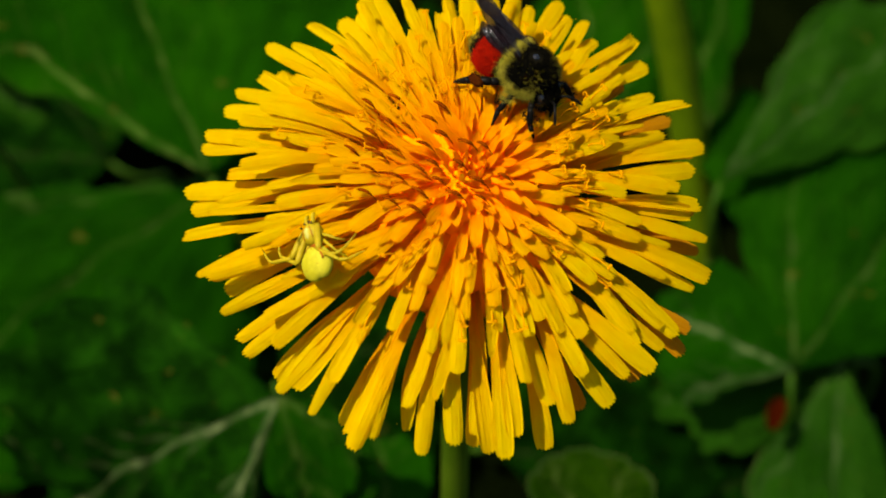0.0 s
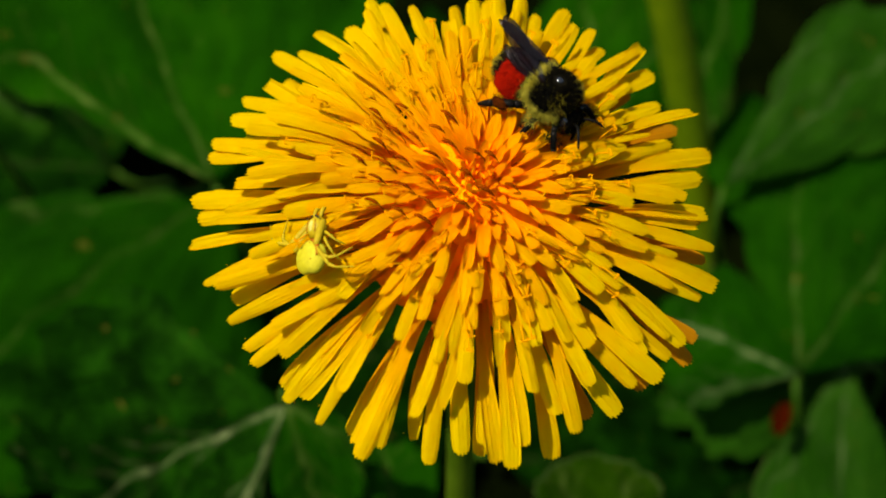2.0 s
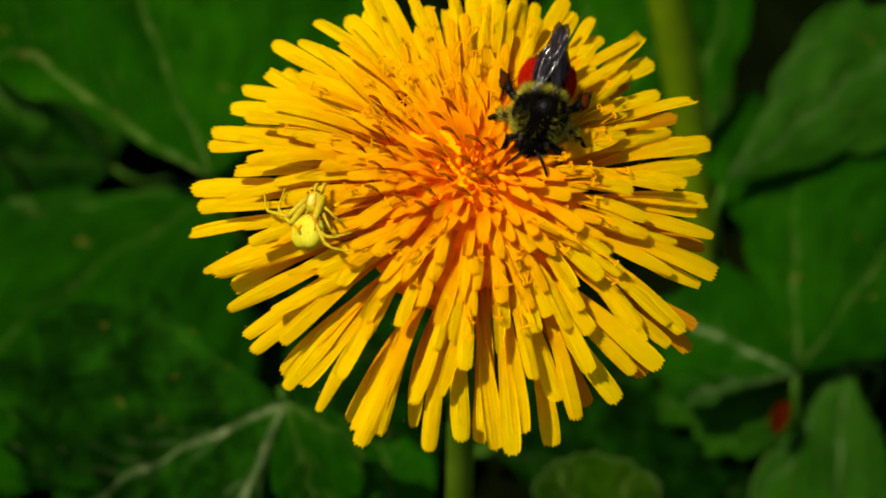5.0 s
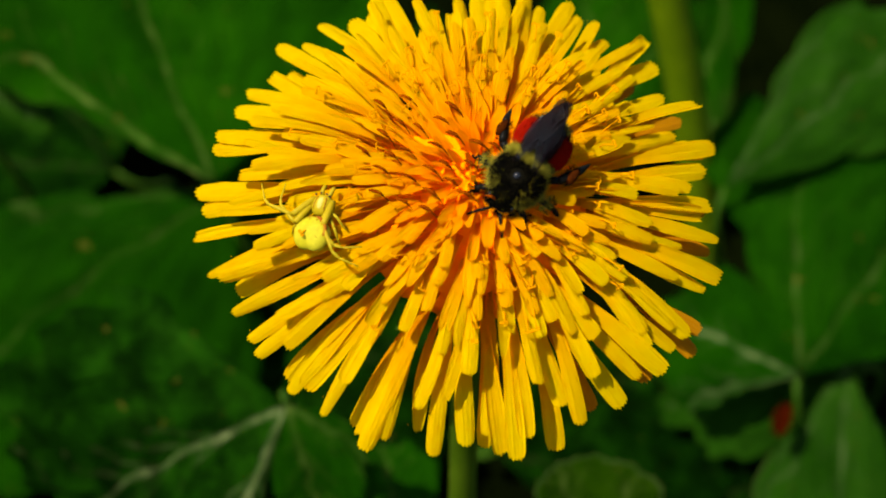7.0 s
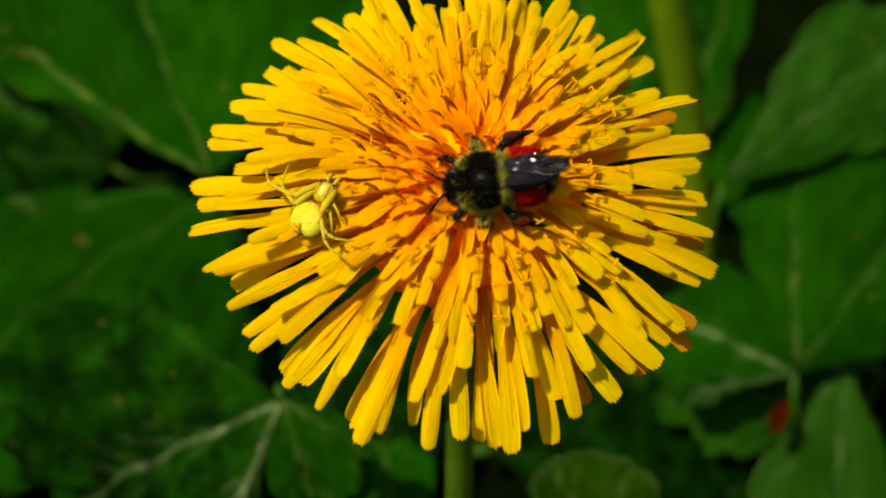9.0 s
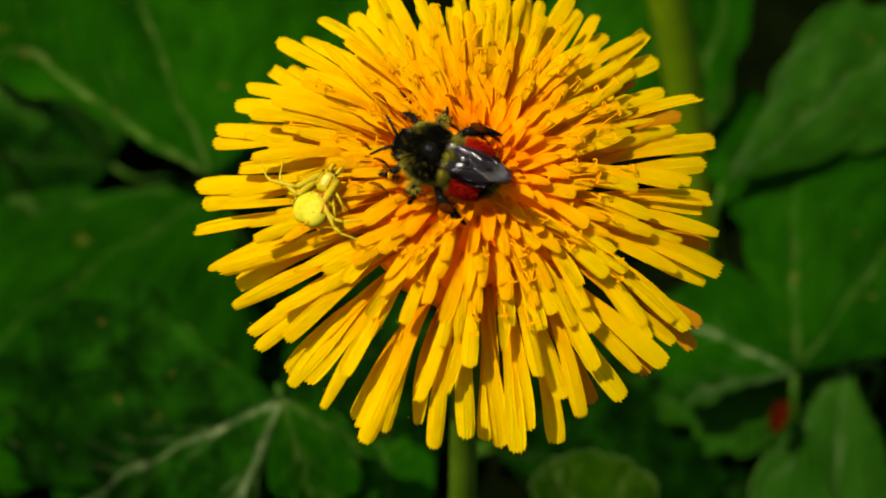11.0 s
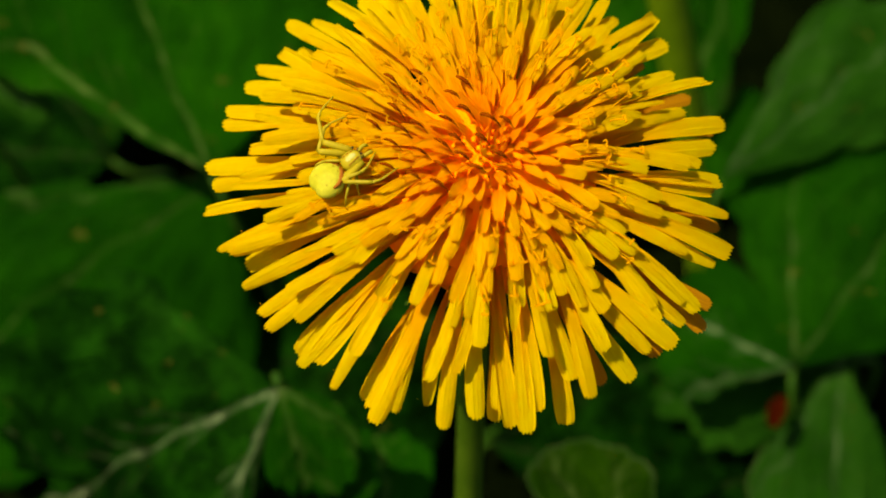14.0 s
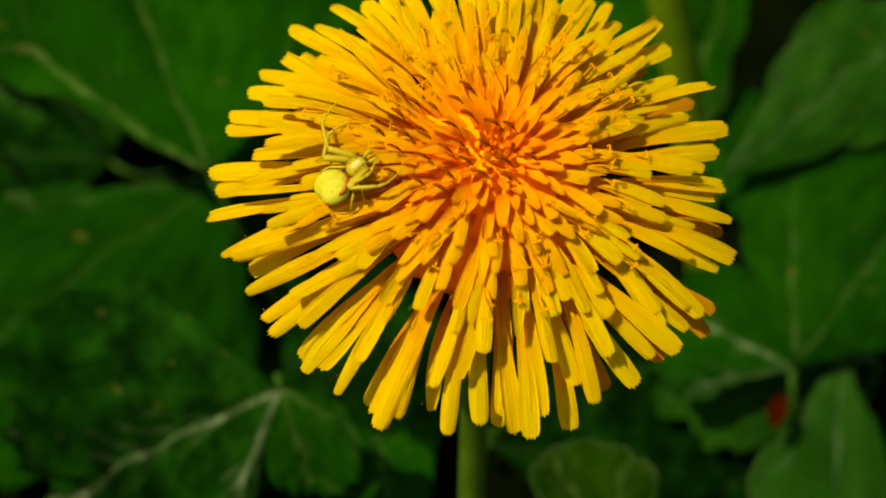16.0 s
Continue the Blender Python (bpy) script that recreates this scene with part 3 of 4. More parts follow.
def florets():
    rnd = random.Random(11)
    # tips of the outer rings: bearing in degrees, reach in tenths of a millimetre
    far_side = [(9, 220), (14, 234), (17, 214), (24, 236), (31, 216), (38, 231), (44, 239), (51, 218), (56, 228), (60, 223), (63, 233), (69, 216), (73, 228), (79, 228), (81, 223), (85, 221), (89, 208), (99, 201), (107, 220), (109, 231), (117, 213), (124, 220), (130, 216), (135, 230), (142, 211), (149, 218), (154, 219), (162, 222), (165, 222), (177, 226)]
    near_side = [(181, 220), (188, 226), (197, 220), (199, 212), (209, 213), (216, 213), (220, 216), (231, 218), (233, 207), (240, 219), (248, 219), (251, 232), (254, 218), (265, 225), (272, 215), (277, 208), (279, 223), (282, 230), (285, 216), (295, 202), (297, 221), (307, 225), (313, 217), (318, 229), (324, 223), (328, 227), (339, 223), (342, 232), (351, 225), (357, 210), (359, 219)]
    second = [(0, 189), (3, 201), (17, 199), (28, 173), (38, 199), (42, 167), (44, 230), (49, 189), (91, 171), (114, 191), (158, 195), (173, 171), (176, 185), (225, 197), (242, 193), (260, 193), (267, 185), (273, 169), (291, 185), (304, 198), (310, 174), (319, 207), (321, 197), (327, 214), (337, 198), (343, 169), (346, 194)]
    made = []
    for bearing, reach in far_side + near_side:
        a, r = radians(bearing), reach / 10
        tip = (r * math.cos(a), r * math.sin(a), -0.3 + rnd.uniform(-0.6, 0.5))
        made.append(("outer", strap_line(tip, rnd.uniform(-0.5, 0.4)), rnd.uniform(1.5, 1.95), False))
    # a lower ring, shorter and half hidden; its east side is coloured brownish and shaded
    for i in range(30):
        a = radians(i * 360 / 30 + rnd.uniform(-6, 6))
        r = rnd.uniform(19.0, 21.6) + 2.6 * max(0.0, math.cos(a + 0.1))
        root = Vector((1.0 + 6.6 * math.cos(a), 6.6 * math.sin(a), -4.5))
        tip = Vector((r * math.cos(a), r * math.sin(a), rnd.uniform(-3.6, -2.2)))
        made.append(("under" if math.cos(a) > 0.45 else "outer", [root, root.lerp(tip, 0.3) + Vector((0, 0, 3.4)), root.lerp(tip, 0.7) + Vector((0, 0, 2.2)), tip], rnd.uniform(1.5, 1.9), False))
    for bearing, reach in second:
        a, r = radians(bearing), reach / 10
        tip = (r * math.cos(a), r * math.sin(a), dome(r) + rnd.uniform(-0.5, 0.9))
        made.append(("outer", strap_line(tip, rnd.uniform(-0.3, 0.5), 1.4), rnd.uniform(1.35, 1.75), False))
    for i in range(36):                              # more of the second ring, on the far side, half upright
        a = radians(20 + i * 5.6 + rnd.uniform(-2.8, 2.8))
        r = rnd.uniform(13.5, 20.5)
        tip = (r * math.cos(a), r * math.sin(a), dome(r) + rnd.uniform(0.6, 2.6))
        made.append(("outer" if r > 15.5 else "middle", strap_line(tip, rnd.uniform(0.0, 1.0), 1.4), rnd.uniform(0.95, 1.35), False))
    # florets of the disc, in spirals; the innermost are the youngest and stand
    n = 215
    for i in range(n):
        f = (i + 0.5) / n
        rho = 0.9 + 15.4 * f ** 0.68
        a = i * 2.399963 + rnd.uniform(-0.12, 0.12)
        c = KNOT * (1 - min(1.0, rho / 20))
        px, py = c.x + rho * math.cos(a), c.y + rho * math.sin(a)
        tip = (px, py, dome(math.hypot(px, py)) + 0.9 * (1 - f) + rnd.uniform(-0.35, 0.45) * (0.3 + 0.7 * f))
        kind = "inner" if rho < 5.2 else "warm" if rho < 8.6 else "middle" if rho < 13.5 else "outer"
        made.append((kind, strap_line(tip, rnd.uniform(-0.3, 0.7), 1.5), (0.72 + 0.62 * min(1.0, rho / 12)) * rnd.uniform(0.88, 1.15), rho < 8.0 or rnd.random() < 0.25))
    for i in range(12):                              # buds of the crown, upright and closed
        a, q = i * 2.399963, 0.36 * math.sqrt(i + 0.3)
        p = Vector((KNOT.x + q * math.cos(a), KNOT.y + q * math.sin(a), 2.0))
        tip = Vector((KNOT.x + q * 1.25 * math.cos(a), KNOT.y + q * 1.25 * math.sin(a), dome(q) + rnd.uniform(0.3, 0.8)))
        made.append(("bud", [p, p.lerp(tip, 0.35) + (p - KNOT) * 0.15, p.lerp(tip, 0.7) + (p - KNOT) * 0.2, tip], rnd.uniform(0.75, 0.95), True))
    # the packed tubes of the florets, under the surface
    bm = bmesh.new()

    def packed(d):
        return 1.0 + 0.035 * math.sin(d.x * 47 + d.y * 11) * math.sin(d.y * 51 - d.x * 9)
    blob(bm, (0.0015, 0.0003, -0.0020), (0.0098, 0.0098, 0.0084), 40, 90, packed)
    head_part("disc", bm, MAT["core"], "packed orange floret tubes")
    grains = bmesh.new()
    chance = random.Random(3)
    for k, (kind, line, width, young) in enumerate(made):
        bm, pts = petal_bm(line, width, rnd, young)
        petal = head_part("petal", bm, MAT[kind], "deep orange inner petal" if kind in ("inner", "bud") else "")
        petal.data.materials.append(MAT["skin"])      # the clear lower skin
        tip = Vector(line[-1])
        r = math.hypot(tip[0] - KNOT.x, tip[1] - KNOT.y)
        way = Vector((tip[0] - KNOT.x, tip[1] - KNOT.y, 0)).normalized()
        for _ in range(5 if kind in ("outer", "middle") else 0):         # stray pollen
            p = pts[chance.randrange(6, 12)] + Vector((-way.y, way.x, 0)) * chance.uniform(-0.45, 0.45) * width + Vector((0, 0, 0.05))
            blob(grains, p * MM, (0.045 * MM,) * 3, 3, 5)
        if 7.5 < r < 18.5 and chance.random() < (0.6 if way.x > 0.2 else 0.45):             # style with two curled stigma arms
            bm = bmesh.new()
            p = pts[chance.choice((5, 6, 7, 8))] + Vector((0, 0, 0.3))
            d = (pts[9] - pts[5]).normalized()
            side = Vector((-d.y, d.x, 0)).normalized()
            top = p + Vector((0, 0, chance.uniform(0.4, 0.8))) + d * chance.uniform(0.8, 1.9) + side * chance.uniform(-0.7, 0.7)
            tube(bm, [q * MM for q in bezier([p, p + Vector((0, 0, 0.6)), top], 6)], 0.065 * MM, 6)
            for sg in (-1, 1):
                cr = chance.uniform(0.14, 0.26)
                turns = chance.uniform(0.40, 0.62)
                c = top + side * sg * cr
                lift = (d * chance.uniform(0.4, 1.0) + Vector((0, 0, chance.uniform(0.2, 0.8)))).normalized()
                arm = [c + (-side * sg * math.cos(w) + lift * math.sin(w)) * cr * (1 - 0.05 * q)
                       for q, w in ((q, 0.1 + turns * q) for q in range(10))]
                tube(bm, [top * MM] + [q * MM for q in arm], 0.062 * MM, 6)
            head_part("style", bm, MAT["style"], "curled two-armed style dusted with pollen")
    # brown anther tubes over the young florets, all bent one way, to the sun: east and north of the head's middle, in mm
    for x, y in ((-6.5, 5.8), (-4.8, 3.7), (-3.2, 3.1), (-1.4, 3.8), (-0.4, 2.3), (1.6, 1.5), (3.0, 1.3), (-6.1, 2.7), (-5.5, 0.6), (-4.3, 1.0),
                 (-1.8, 1.3), (-1.1, -0.4), (-2.2, -0.9), (1.0, -0.4), (-6.3, -0.6), (-4.1, -1.5), (-0.6, -2.0), (-2.2, -2.9), (0.6, -3.1), (2.5, -1.9),
                 (2.7, -3.4), (-6.6, -2.7), (-4.5, -3.6), (-2.5, -4.4), (-4.2, 6.1), (-7.8, 1.3), (-0.4, 5.1), (4.7, -1.5)):
        lean = Vector((-0.88, 0.42 + chance.uniform(-0.2, 0.2), 0.0)).normalized()
        ln = chance.uniform(0.95, 1.4)
        mid = Vector((x, y, dome(math.hypot(x, y)) + 1.35))
        foot = mid - lean * ln * 0.55
        curve = bezier([foot + Vector((0, 0, -1.3)) - lean * 0.5, foot + Vector((0, 0, -0.1)), mid + Vector((0, 0, 0.30)), mid + lean * ln * 0.5 + Vector((0, 0, -0.12))], 9)
        thick = chance.uniform(0.75, 1.05)
        bm = bmesh.new()
        tube(bm, [q * MM for q in curve], [q * thick * MM for q in (0.03, 0.03, 0.04, 0.08, 0.145, 0.165, 0.165, 0.16, 0.14, 0.08)], 7)
        head_part("anther", bm, MAT["anther"], "curved brown anther tube")
    tagged(head_part("pollen", grains, MAT["style"], "stray pollen grains on the petals"), kind="stuff")


def flower_under():
    bm = bmesh.new()

    def cup(d):
        return 1.0 + 0.05 * math.cos(9 * math.atan2(d.y, d.x))
    blob(bm, (0.0013, 0, -0.0085), (0.0068, 0.0068, 0.0062), 10, 27, cup)
    head_part("receptacle", bm, MAT["bract"], "green cup under the petals")
    rnd = random.Random(5)
    for i in range(16):
        a = i * 2 * math.pi / 16 + rnd.uniform(-0.1, 0.1)
        o, s = Vector((math.cos(a), math.sin(a), 0)), Vector((-math.sin(a), math.cos(a), 0))
        c = Vector((1.3, 0, 0))
        line = bezier([c + o * 5.8 + Vector((0, 0, -12)), c + o * 7.6 + Vector((0, 0, -9)), c + o * (9.5 + rnd.random()) + Vector((0, 0, -8.5 - 3 * rnd.random()))], 7)
        bm = bmesh.new()
        rows = []
        for k, p in enumerate(line):
            w = 0.95 * (1 - (k / 7.6) ** 2) + 0.05
            rows.append([bm.verts.new((p - s * w) * MM), bm.verts.new((p + o * 0.18) * MM), bm.verts.new((p + s * w) * MM), bm.verts.new((p - o * 0.12) * MM)])
        for q, t in zip(rows, rows[1:]):
            for k in range(4):
                bm.faces.new((q[k], q[(k + 1) % 4], t[(k + 1) % 4], t[k]))
        head_part("bract", bm, MAT["bract"])
    bm = bmesh.new()
    neck = HEAD @ Vector((0.0013, 0, -0.0135))
    pts = bezier([Vector((0, 0, -0.006)), (neck - FOOT) * 0.45 + Vector((0, 0.004, 0.0)), neck - FOOT - AXIS * 0.035, neck - FOOT], 28)
    tube(bm, pts, [1.75 * MM - 0.01 * MM * k for k in range(29)], 16)
    part("stem", bm, MAT["stem"], dandelion, "smooth pale green hollow stem")


florets()
flower_under()


# ---- fur ----
def fur(name, bodies, count, length, mat, parent, rnd, keep, sweep=Vector((0, -0.45, 0)), label="", thick=0.022):
    """A coat of fine tapered hairs on ellipsoids (centre, size), where keep(point in mm) says so."""
    bm = bmesh.new()
    done = 0
    for _ in range(count * 6):
        if done >= count:
            break
        c, s = bodies[rnd.randrange(len(bodies))]
        d = Vector((rnd.gauss(0, 1), rnd.gauss(0, 1), rnd.gauss(0, 1))).normalized()
        p = Vector((c[0] + d.x * s[0], c[1] + d.y * s[1], c[2] + d.z * s[2]))
        if not keep(p):
            continue
        n = Vector((d.x / s[0], d.y / s[1], d.z / s[2])).normalized()
        way = (n + sweep + Vector((rnd.gauss(0, 0.22), rnd.gauss(0, 0.22), rnd.gauss(0, 0.22)))).normalized()
        ln = length * rnd.uniform(0.6, 1.25)
        a = way.orthogonal().normalized() * thick
        b = way.cross(a)
        v = [bm.verts.new((p - n * 0.1 + q) * MM) for q in (a, -a * 0.5 + b * 0.87, -a * 0.5 - b * 0.87)]
        m = p + way * ln * 0.6
        v2 = [bm.verts.new((m + q * 0.6) * MM) for q in (a, -a * 0.5 + b * 0.87, -a * 0.5 - b * 0.87)]
        e = bm.verts.new((p + way * ln - n * 0.12 * ln) * MM)
        for k in range(3):
            bm.faces.new((v[k], v[(k + 1) % 3], v2[(k + 1) % 3], v2[k]))
            bm.faces.new((v2[k], v2[(k + 1) % 3], e))
        done += 1
    ob = part(name, bm, mat, parent, label)
    return tagged(ob, kind="stuff")


def leg_bm(joints, radii, sides=8):
    bm = bmesh.new()
    for (a, b), (ra, rb) in zip(zip(joints, joints[1:]), zip(radii, radii[1:])):
        a, b = Vector(a), Vector(b)
        pts = [a.lerp(b, q / 5) * MM for q in range(6)]
        swell = (0.86, 1.0, 1.05, 1.03, 0.97, 0.88)
        tube(bm, pts, [(ra + (rb - ra) * q / 5) * swell[q] * MM for q in range(6)], sides)
    return bm


# ---- the bumblebee (origin at the waist; y forward, z up) ----
def bumblebee():
    rnd = random.Random(21)
    bee = tagged(new("bumblebee"), "furry black bumblebee with a red abdomen and smoky folded wings", "bumblebee")
    bee.scale = (0.92, 0.92, 0.92)
    th_c, th_s = (0, 1.9, 0.5), (2.15, 2.15, 2.0)
    ab_c, ab_s = (0, -1.8, -0.2), (2.3, 2.6, 1.95)
    hd_c, hd_s = (0, 4.05, -0.85), (1.4, 1.0, 1.2)

    def mmv(v):
        return tuple(q * MM for q in v)
    bm = bmesh.new()
    blob(bm, mmv(th_c), mmv(th_s), 14, 22)
    part("thorax", bm, MAT["fur_black"], bee, "velvety black back")
    bm = bmesh.new()
    blob(bm, mmv((0, 1.95, 2.42)), mmv((0.34, 0.38, 0.22)), 10, 16)
    part("bald_spot", bm, MAT["eye"], bee, "small bare shiny spot")
    bm = bmesh.new()

    def rings(d):
        return 1.0 + 0.025 * math.sin(d.y * 13) - 0.10 * max(0, -d.y - 0.6)
    blob(bm, mmv(ab_c), mmv(ab_s), 16, 24, rings)
    abdomen = part("abdomen", bm, MAT["fur_black"], bee, "rounded abdomen with a red band")
    bm = bmesh.new()
    blob(bm, mmv(hd_c), mmv(hd_s), 12, 18, lambda d: 1 - 0.12 * abs(d.x) * max(0, -d.z))
    head = part("head", bm, MAT["fur_black"], bee, "black head bent down")
    for sg in (-1, 1):
        bm = bmesh.new()
        blob(bm, mmv((sg * 1.12, 4.15, -0.75)), mmv((0.42, 0.55, 0.95)), 10, 14)
        part("eye", bm, MAT["eye"], head)
        bm = bmesh.new()
        tube(bm, [mmv(p) for p in bezier([(sg * 0.4, 4.9, -0.6), (sg * 0.8, 5.7, 0.0), (sg * 1.4, 6.1, -0.5), (sg * 1.9, 6.8, -1.2)], 10)], [0.13 * MM] * 9 + [0.12 * MM, 0.07 * MM], 8)
        part("antenna", bm, MAT["chitin"], head)
    bm = bmesh.new()
    tube(bm, [mmv(p) for p in bezier([(0, 4.7, -1.6), (0, 5.1, -2.3), (0, 4.9, -3.2)], 6)], [0.3 * MM, 0.28 * MM, 0.25 * MM, 0.2 * MM, 0.18 * MM, 0.15 * MM, 0.1 * MM], 8)
    part("tongue", bm, MAT["chitin"], head)
    # coats
    both = [(th_c, th_s)]
    fur("fur", both, 6500, 0.62, MAT["fur_black"], bee, rnd, lambda p: 0.5 < p.y < 4.4 and (math.hypot(p.x, p.y - 2.0) > 0.62 or p.z < 0), label="short black coat", sweep=Vector((0, -0.3, 0)))
    fur("collar", both, 360, 0.75, MAT["fur_yellow"], bee, rnd, lambda p: 2.7 < p.y < 3.9 and p.z > -0.8 and abs(p.x) > 0.9, label="thin olive-yellow collar", sweep=Vector((0, 0.15, 0.2)), thick=0.016)
    fur("back_hair", both, 110, 0.8, MAT["fur_yellow"], bee, rnd, lambda p: p.z > 0.8 and 1.2 < math.hypot(p.x, p.y - 2.0), label="sparse yellow hairs on the back", sweep=Vector((0, -0.1, 0.2)), thick=0.012)
    fur("scutellum_fur", both, 3600, 1.15, MAT["fur_yellow"], bee, rnd, lambda p: p.y < 0.75, label="olive-yellow tuft behind the back", sweep=Vector((0, -0.5, 0)))
    fur("side_fur", both, 2200, 1.05, MAT["fur_yellow"], bee, rnd, lambda p: p.z < 0.45 and abs(p.x) > 1.4, label="pale yellow flank fur", sweep=Vector((0, -0.1, -0.4)))
    fur("head_fur", [(hd_c, hd_s)], 1800, 0.5, MAT["fur_black"], bee, rnd, lambda p: p.y > 3.4, sweep=Vector((0, 0.1, 0)))
    one = [(ab_c, ab_s)]
    fur("waist_fur", one, 800, 0.7, MAT["fur_yellow"], abdomen, rnd, lambda p: -0.7 < p.y, label="yellow first ring")
    fur("red_band", one, 5200, 0.6, MAT["fur_red"], abdomen, rnd, lambda p: -3.05 < p.y < -0.6 and (abs(p.x) > 0.9 or p.z < 0), label="dense brick-red band", sweep=Vector((0, -0.9, 0)), thick=0.035)
    fur("back_fur", one, 1100, 0.5, MAT["fur_black"], abdomen, rnd, lambda p: -3.1 < p.y < -0.6 and abs(p.x) < 1.0 and p.z > 0, label="black line down the abdomen", sweep=Vector((0, -0.9, 0)))
    fur("tail_fur", one, 900, 0.7, MAT["fur_black"], abdomen, rnd, lambda p: p.y < -3.0, sweep=Vector((0, -0.8, 0)))
    fur("tail_fringe", one, 260, 0.8, MAT["fur_yellow"], abdomen, rnd, lambda p: p.y < -3.8 and p.z < 0.8, sweep=Vector((0, -0.8, 0)))
    bm = bmesh.new()
    for _ in range(40):                              # pollen caught in the coat
        c, z = ((th_c, th_s), (hd_c, hd_s))[rnd.random() < 0.45]
        d = Vector((rnd.gauss(0, 1), abs(rnd.gauss(0.6, 0.8)), abs(rnd.gauss(0.4, 0.8)))).normalized()
        blob(bm, mmv([c[q] + d[q] * (z[q] + 0.42) for q in range(3)]), mmv((0.026, 0.026, 0.026)), 3, 5)
    tagged(part("pollen_dust", bm, MAT["fur_yellow"], bee, "yellow pollen grains in the fur"), kind="stuff")
    # wings
    wings = []
    for sg in (-1, 1):
        for nm, ln, wd, root, back in (("forewing", 7.5, 1.75, (1.1, 1.4, 2.0), 0.20), ("hindwing", 5.1, 1.3, (1.15, 0.9, 1.6), 0.12)):
            bm = bmesh.new()
            nu, nv = 18, 24
            rows = []
            for i in range(nu + 1):
                f = i / nu
                half = wd * (0.16 + 0.84 * math.sin(math.pi / 2 * min(1, f * 1.5)) ** 1.3) * (1 if f < 0.66 else math.sqrt(max(0.002, 1 - ((f - 0.66) / 0.342) ** 2)))
                row = []
                for kk in range(nv + 1):
                    v = kk / nv
                    z = 0.055 * math.sin(v * 15 + f * 5 + math.sin(f * 9)) * (0.4 + f) + 0.3 * f * math.sin(f * 2.2) - 0.5 * (v - 0.3) ** 2 * f
                    row.append((sg * (v * half - 0.45 * half), -ln * f, z))
                rows.append(row)
            vs = [[bm.verts.new(mmv(q)) for q in row] for row in rows]
            for a, b in zip(vs, vs[1:]):
                for kk in range(nv):
                    bm.faces.new((a[kk], a[kk + 1], b[kk + 1], b[kk]))
            w = part(nm, bm, MAT["wing"], bee, "smoky brown veined wing")
            rest = pose(sg * root[0] * MM, root[1] * MM, root[2] * MM, -17 if nm == "forewing" else -8, sg * 6, sg * (-14 if nm == "forewing" else -6))
            w.matrix_local = rest
            bm = bmesh.new()
            for v in (0.05, 0.3, 0.55, 0.78):
                line = []
                for i in range(1, nu - 1):
                    row = rows[i]
                    q = v * (0.55 + 0.45 * i / nu) * nv
                    k0 = min(nv - 1, int(q))
                    line.append((Vector(row[k0]).lerp(Vector(row[k0 + 1]), q - k0) + Vector((0, 0, 0.03))) * MM)
                tube(bm, line, 0.032 * MM, 5)
            part("wing_vein", bm, MAT["eye"], w)
            wings.append((w, sg, nm, rest))
    # legs: front, middle, hind on both sides
    for sg in (-1, 1):
        sets = (
            [(0.9, 3.3, -1.0), (2.3, 4.1, -0.9), (2.9, 4.9, -2.2), (3.0, 5.7, -3.2)],
            [(1.2, 2.0, -1.2), (3.0, 2.1, -0.7), (4.0, 1.9, -1.9), (5.0, 2.2, -3.0)],
            [(1.1, 0.7, -1.2), (3.0, -0.2, -0.5), (3.9, -1.9, -1.1), (4.3, -3.3, -2.3)],
        )
        for nm, js in zip(("front_leg", "middle_leg", "hind_leg"), sets):
            js = [(sg * j[0], j[1], j[2]) for j in js]
            fat = (0.32, 0.30, 0.28, 0.09) if nm != "hind_leg" else (0.34, 0.4, 0.42, 0.12)
            lg = part(nm, leg_bm(js, fat), MAT["chitin"], bee, "black hairy leg")
            a, b = Vector(js[1]), Vector(js[2])
            mid = a.lerp(b, 0.5)
            fur("leg_hair", [(mid, (0.4, (b - a).length * 0.5, 0.4))], 160, 0.4, MAT["fur_black"], lg, rnd, lambda p: True)
            if nm == "hind_leg":
                bm = bmesh.new()
                blob(bm, mmv(mid + Vector((sg * 0.35, -0.2, 0.1))), mmv((0.46, 0.8, 0.5)), 10, 14, lambda d: 1 + 0.12 * math.sin(d.x * 7) * math.cos(d.z * 6))
                part("pollen_load", bm, MAT["pollen"], lg, "dark brown pollen load")
            if nm == "middle_leg":
                fur("thigh_tuft", [(Vector(js[1]), (0.5, 0.5, 0.5))], 160, 0.7, MAT["fur_yellow"], lg, rnd, lambda p: True)
    return bee, wings


bee, bee_wings = bumblebee()


